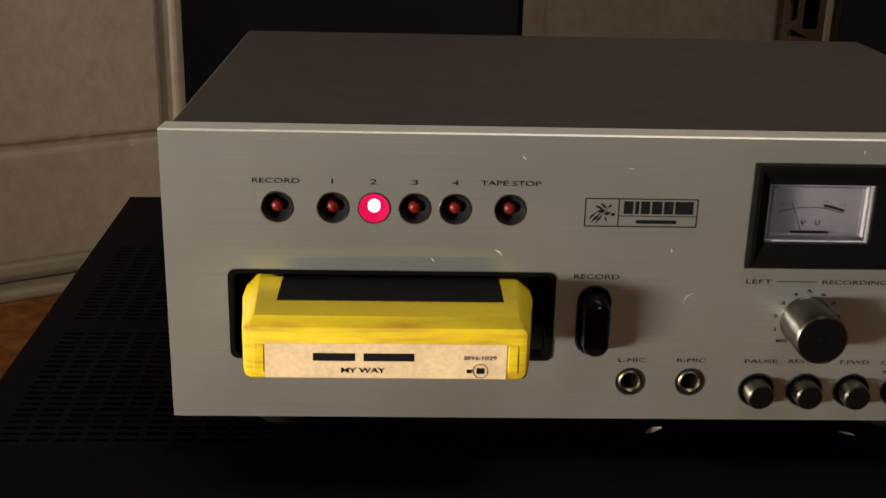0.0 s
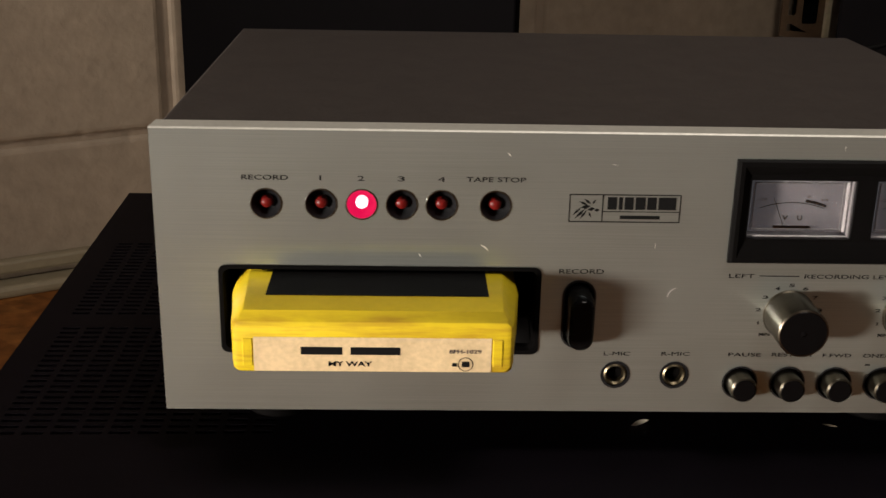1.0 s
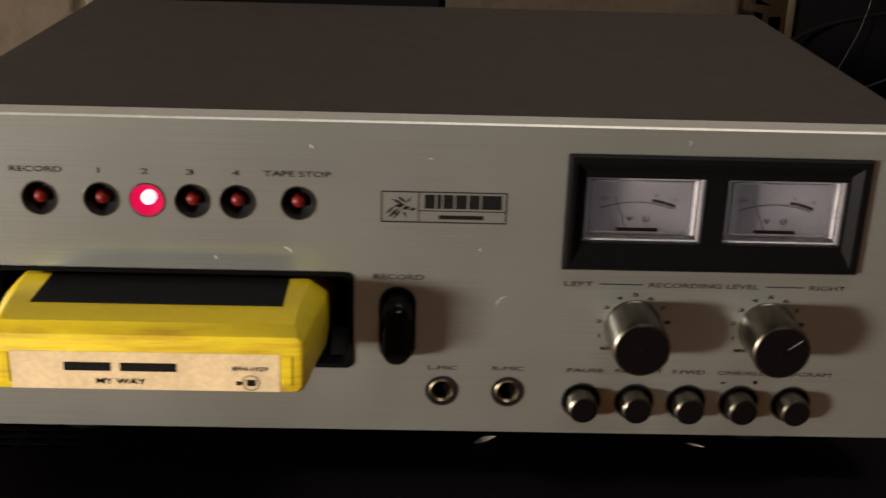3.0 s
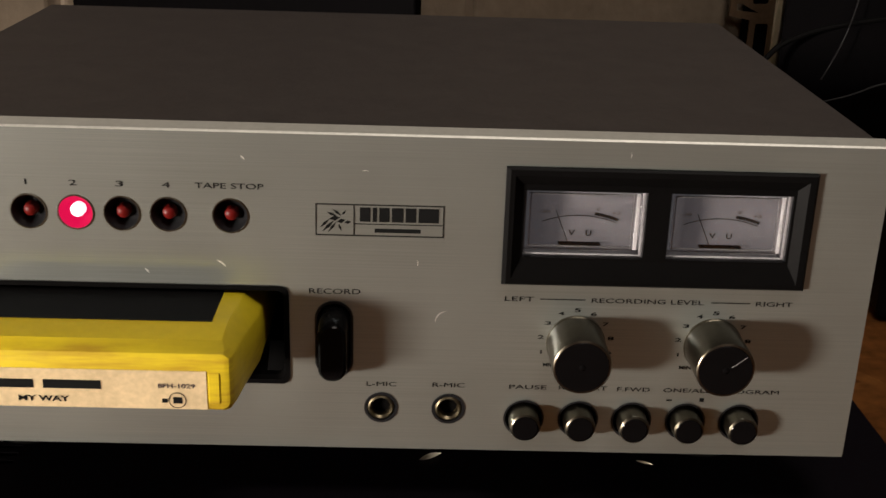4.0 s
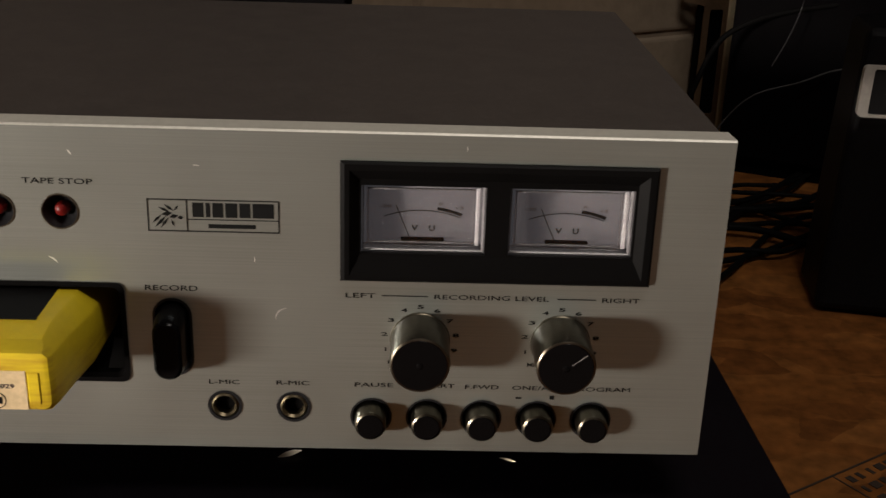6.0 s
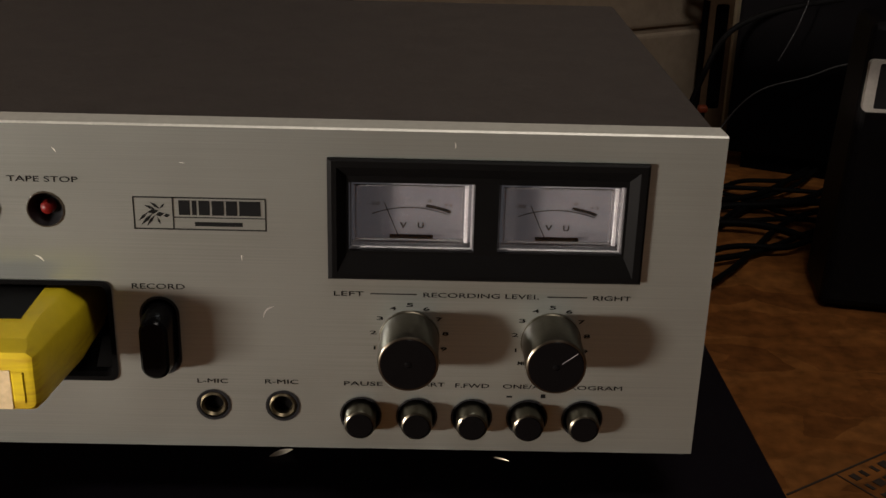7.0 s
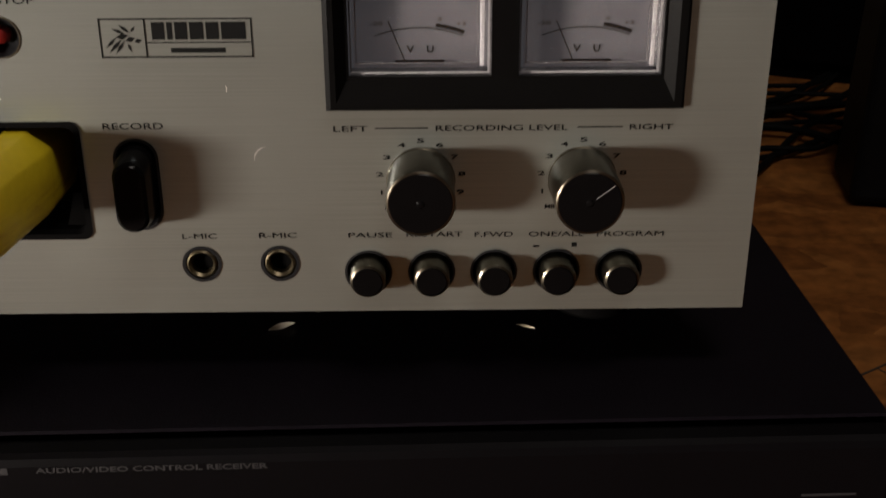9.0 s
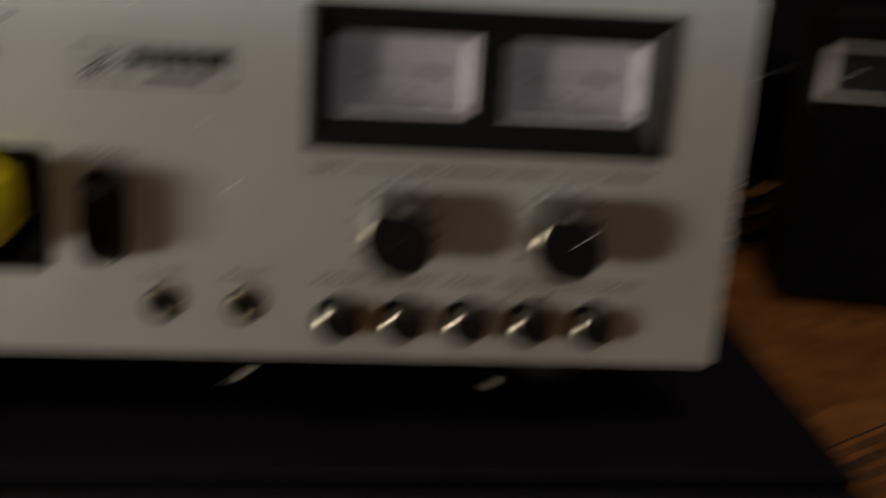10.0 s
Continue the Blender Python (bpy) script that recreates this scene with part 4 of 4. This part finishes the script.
cable("thick black cable hanging by the post", [(0.54, 0.90, 0.06), (0.565, 0.91, 0.135), (0.581, 0.915, 0.1645), (0.598, 0.915, 0.177), (0.616, 0.915, 0.186), (0.645, 0.915, 0.197), (0.72, 0.91, 0.21)], 0.0033, M_CABLE)
cable("thin grey wire running to the floor behind the deck", [(0.55, 0.87, 0.01), (0.572, 0.89, 0.045), (0.59, 0.90, 0.073), (0.615, 0.90, 0.103), (0.639, 0.90, 0.114), (0.669, 0.90, 0.120), (0.693, 0.90, 0.130), (0.711, 0.90, 0.139), (0.75, 0.89, 0.145)], 0.0010, M_GREYC)
cable("thin grey wire hanging in the dark", [(0.64, 0.90, 0.14), (0.655, 0.90, 0.17), (0.668, 0.90, 0.20), (0.672, 0.90, 0.26)], 0.0007, M_GREYC)
# cable tangle, with extra and thicker cables added to darken the shaded floor
rnd = random.Random(4)
for k in range(12):
    y0, tilt = 0.69 + 0.017 * k, rnd.uniform(-1.1, 1.1)
    pts = [(0.44 + 0.055 * i, y0 + tilt * 0.055 * (i - 3.5) + rnd.uniform(-0.045, 0.045), 0.0034 + rnd.uniform(0, 0.010)) for i in range(8)]
    cable("black cable lying in a floor tangle thickened for shade", pts, rnd.uniform(0.0024, 0.0042), M_CABLE)
plug = thing("plug", "orange plug lying on the cables behind the deck", "plug", (0.586, 0.995, 0.060))
part("body", box(-0.006, 0.006, -0.005, 0.005, -0.005, 0.004, 0.003), M_ORANGE, plug)
part("cord", box(-0.003, 0.003, -0.003, 0.003, -0.060, -0.006, 0.001), M_CABLE, plug, "black cord")

# stamped lines and marks on the strand board
st = mat("stamp_ink", (0.035, 0.022, 0.014), 0.7, 0.0, 0.3, 120)


def stamp(x0, x1, y0, y1, name="stamped_bar"):
    return part(name, box(x0, x1, y0, y1, 0.0002, 0.0005), st, stamp_root)


stamp_root = tagged(new("floor_stamp"), "black grade stamp printed on the strand board", "stamp")
stamp_root.matrix_world = pose(0.487, 0.264, 0, 0, 0, 32.7)
stamp(0.0, 0.42, 0.0, 0.0016)
stamp(0.046, 0.0472, -0.05, 0.0)
rnd = random.Random(9)
for r in range(6):
    x = 0.052
    while x < 0.25:
        w = rnd.uniform(0.003, 0.008)
        stamp(x, x + w, -0.012 - 0.0125 * r, -0.005 - 0.0125 * r)
        x += w + rnd.uniform(0.002, 0.008)
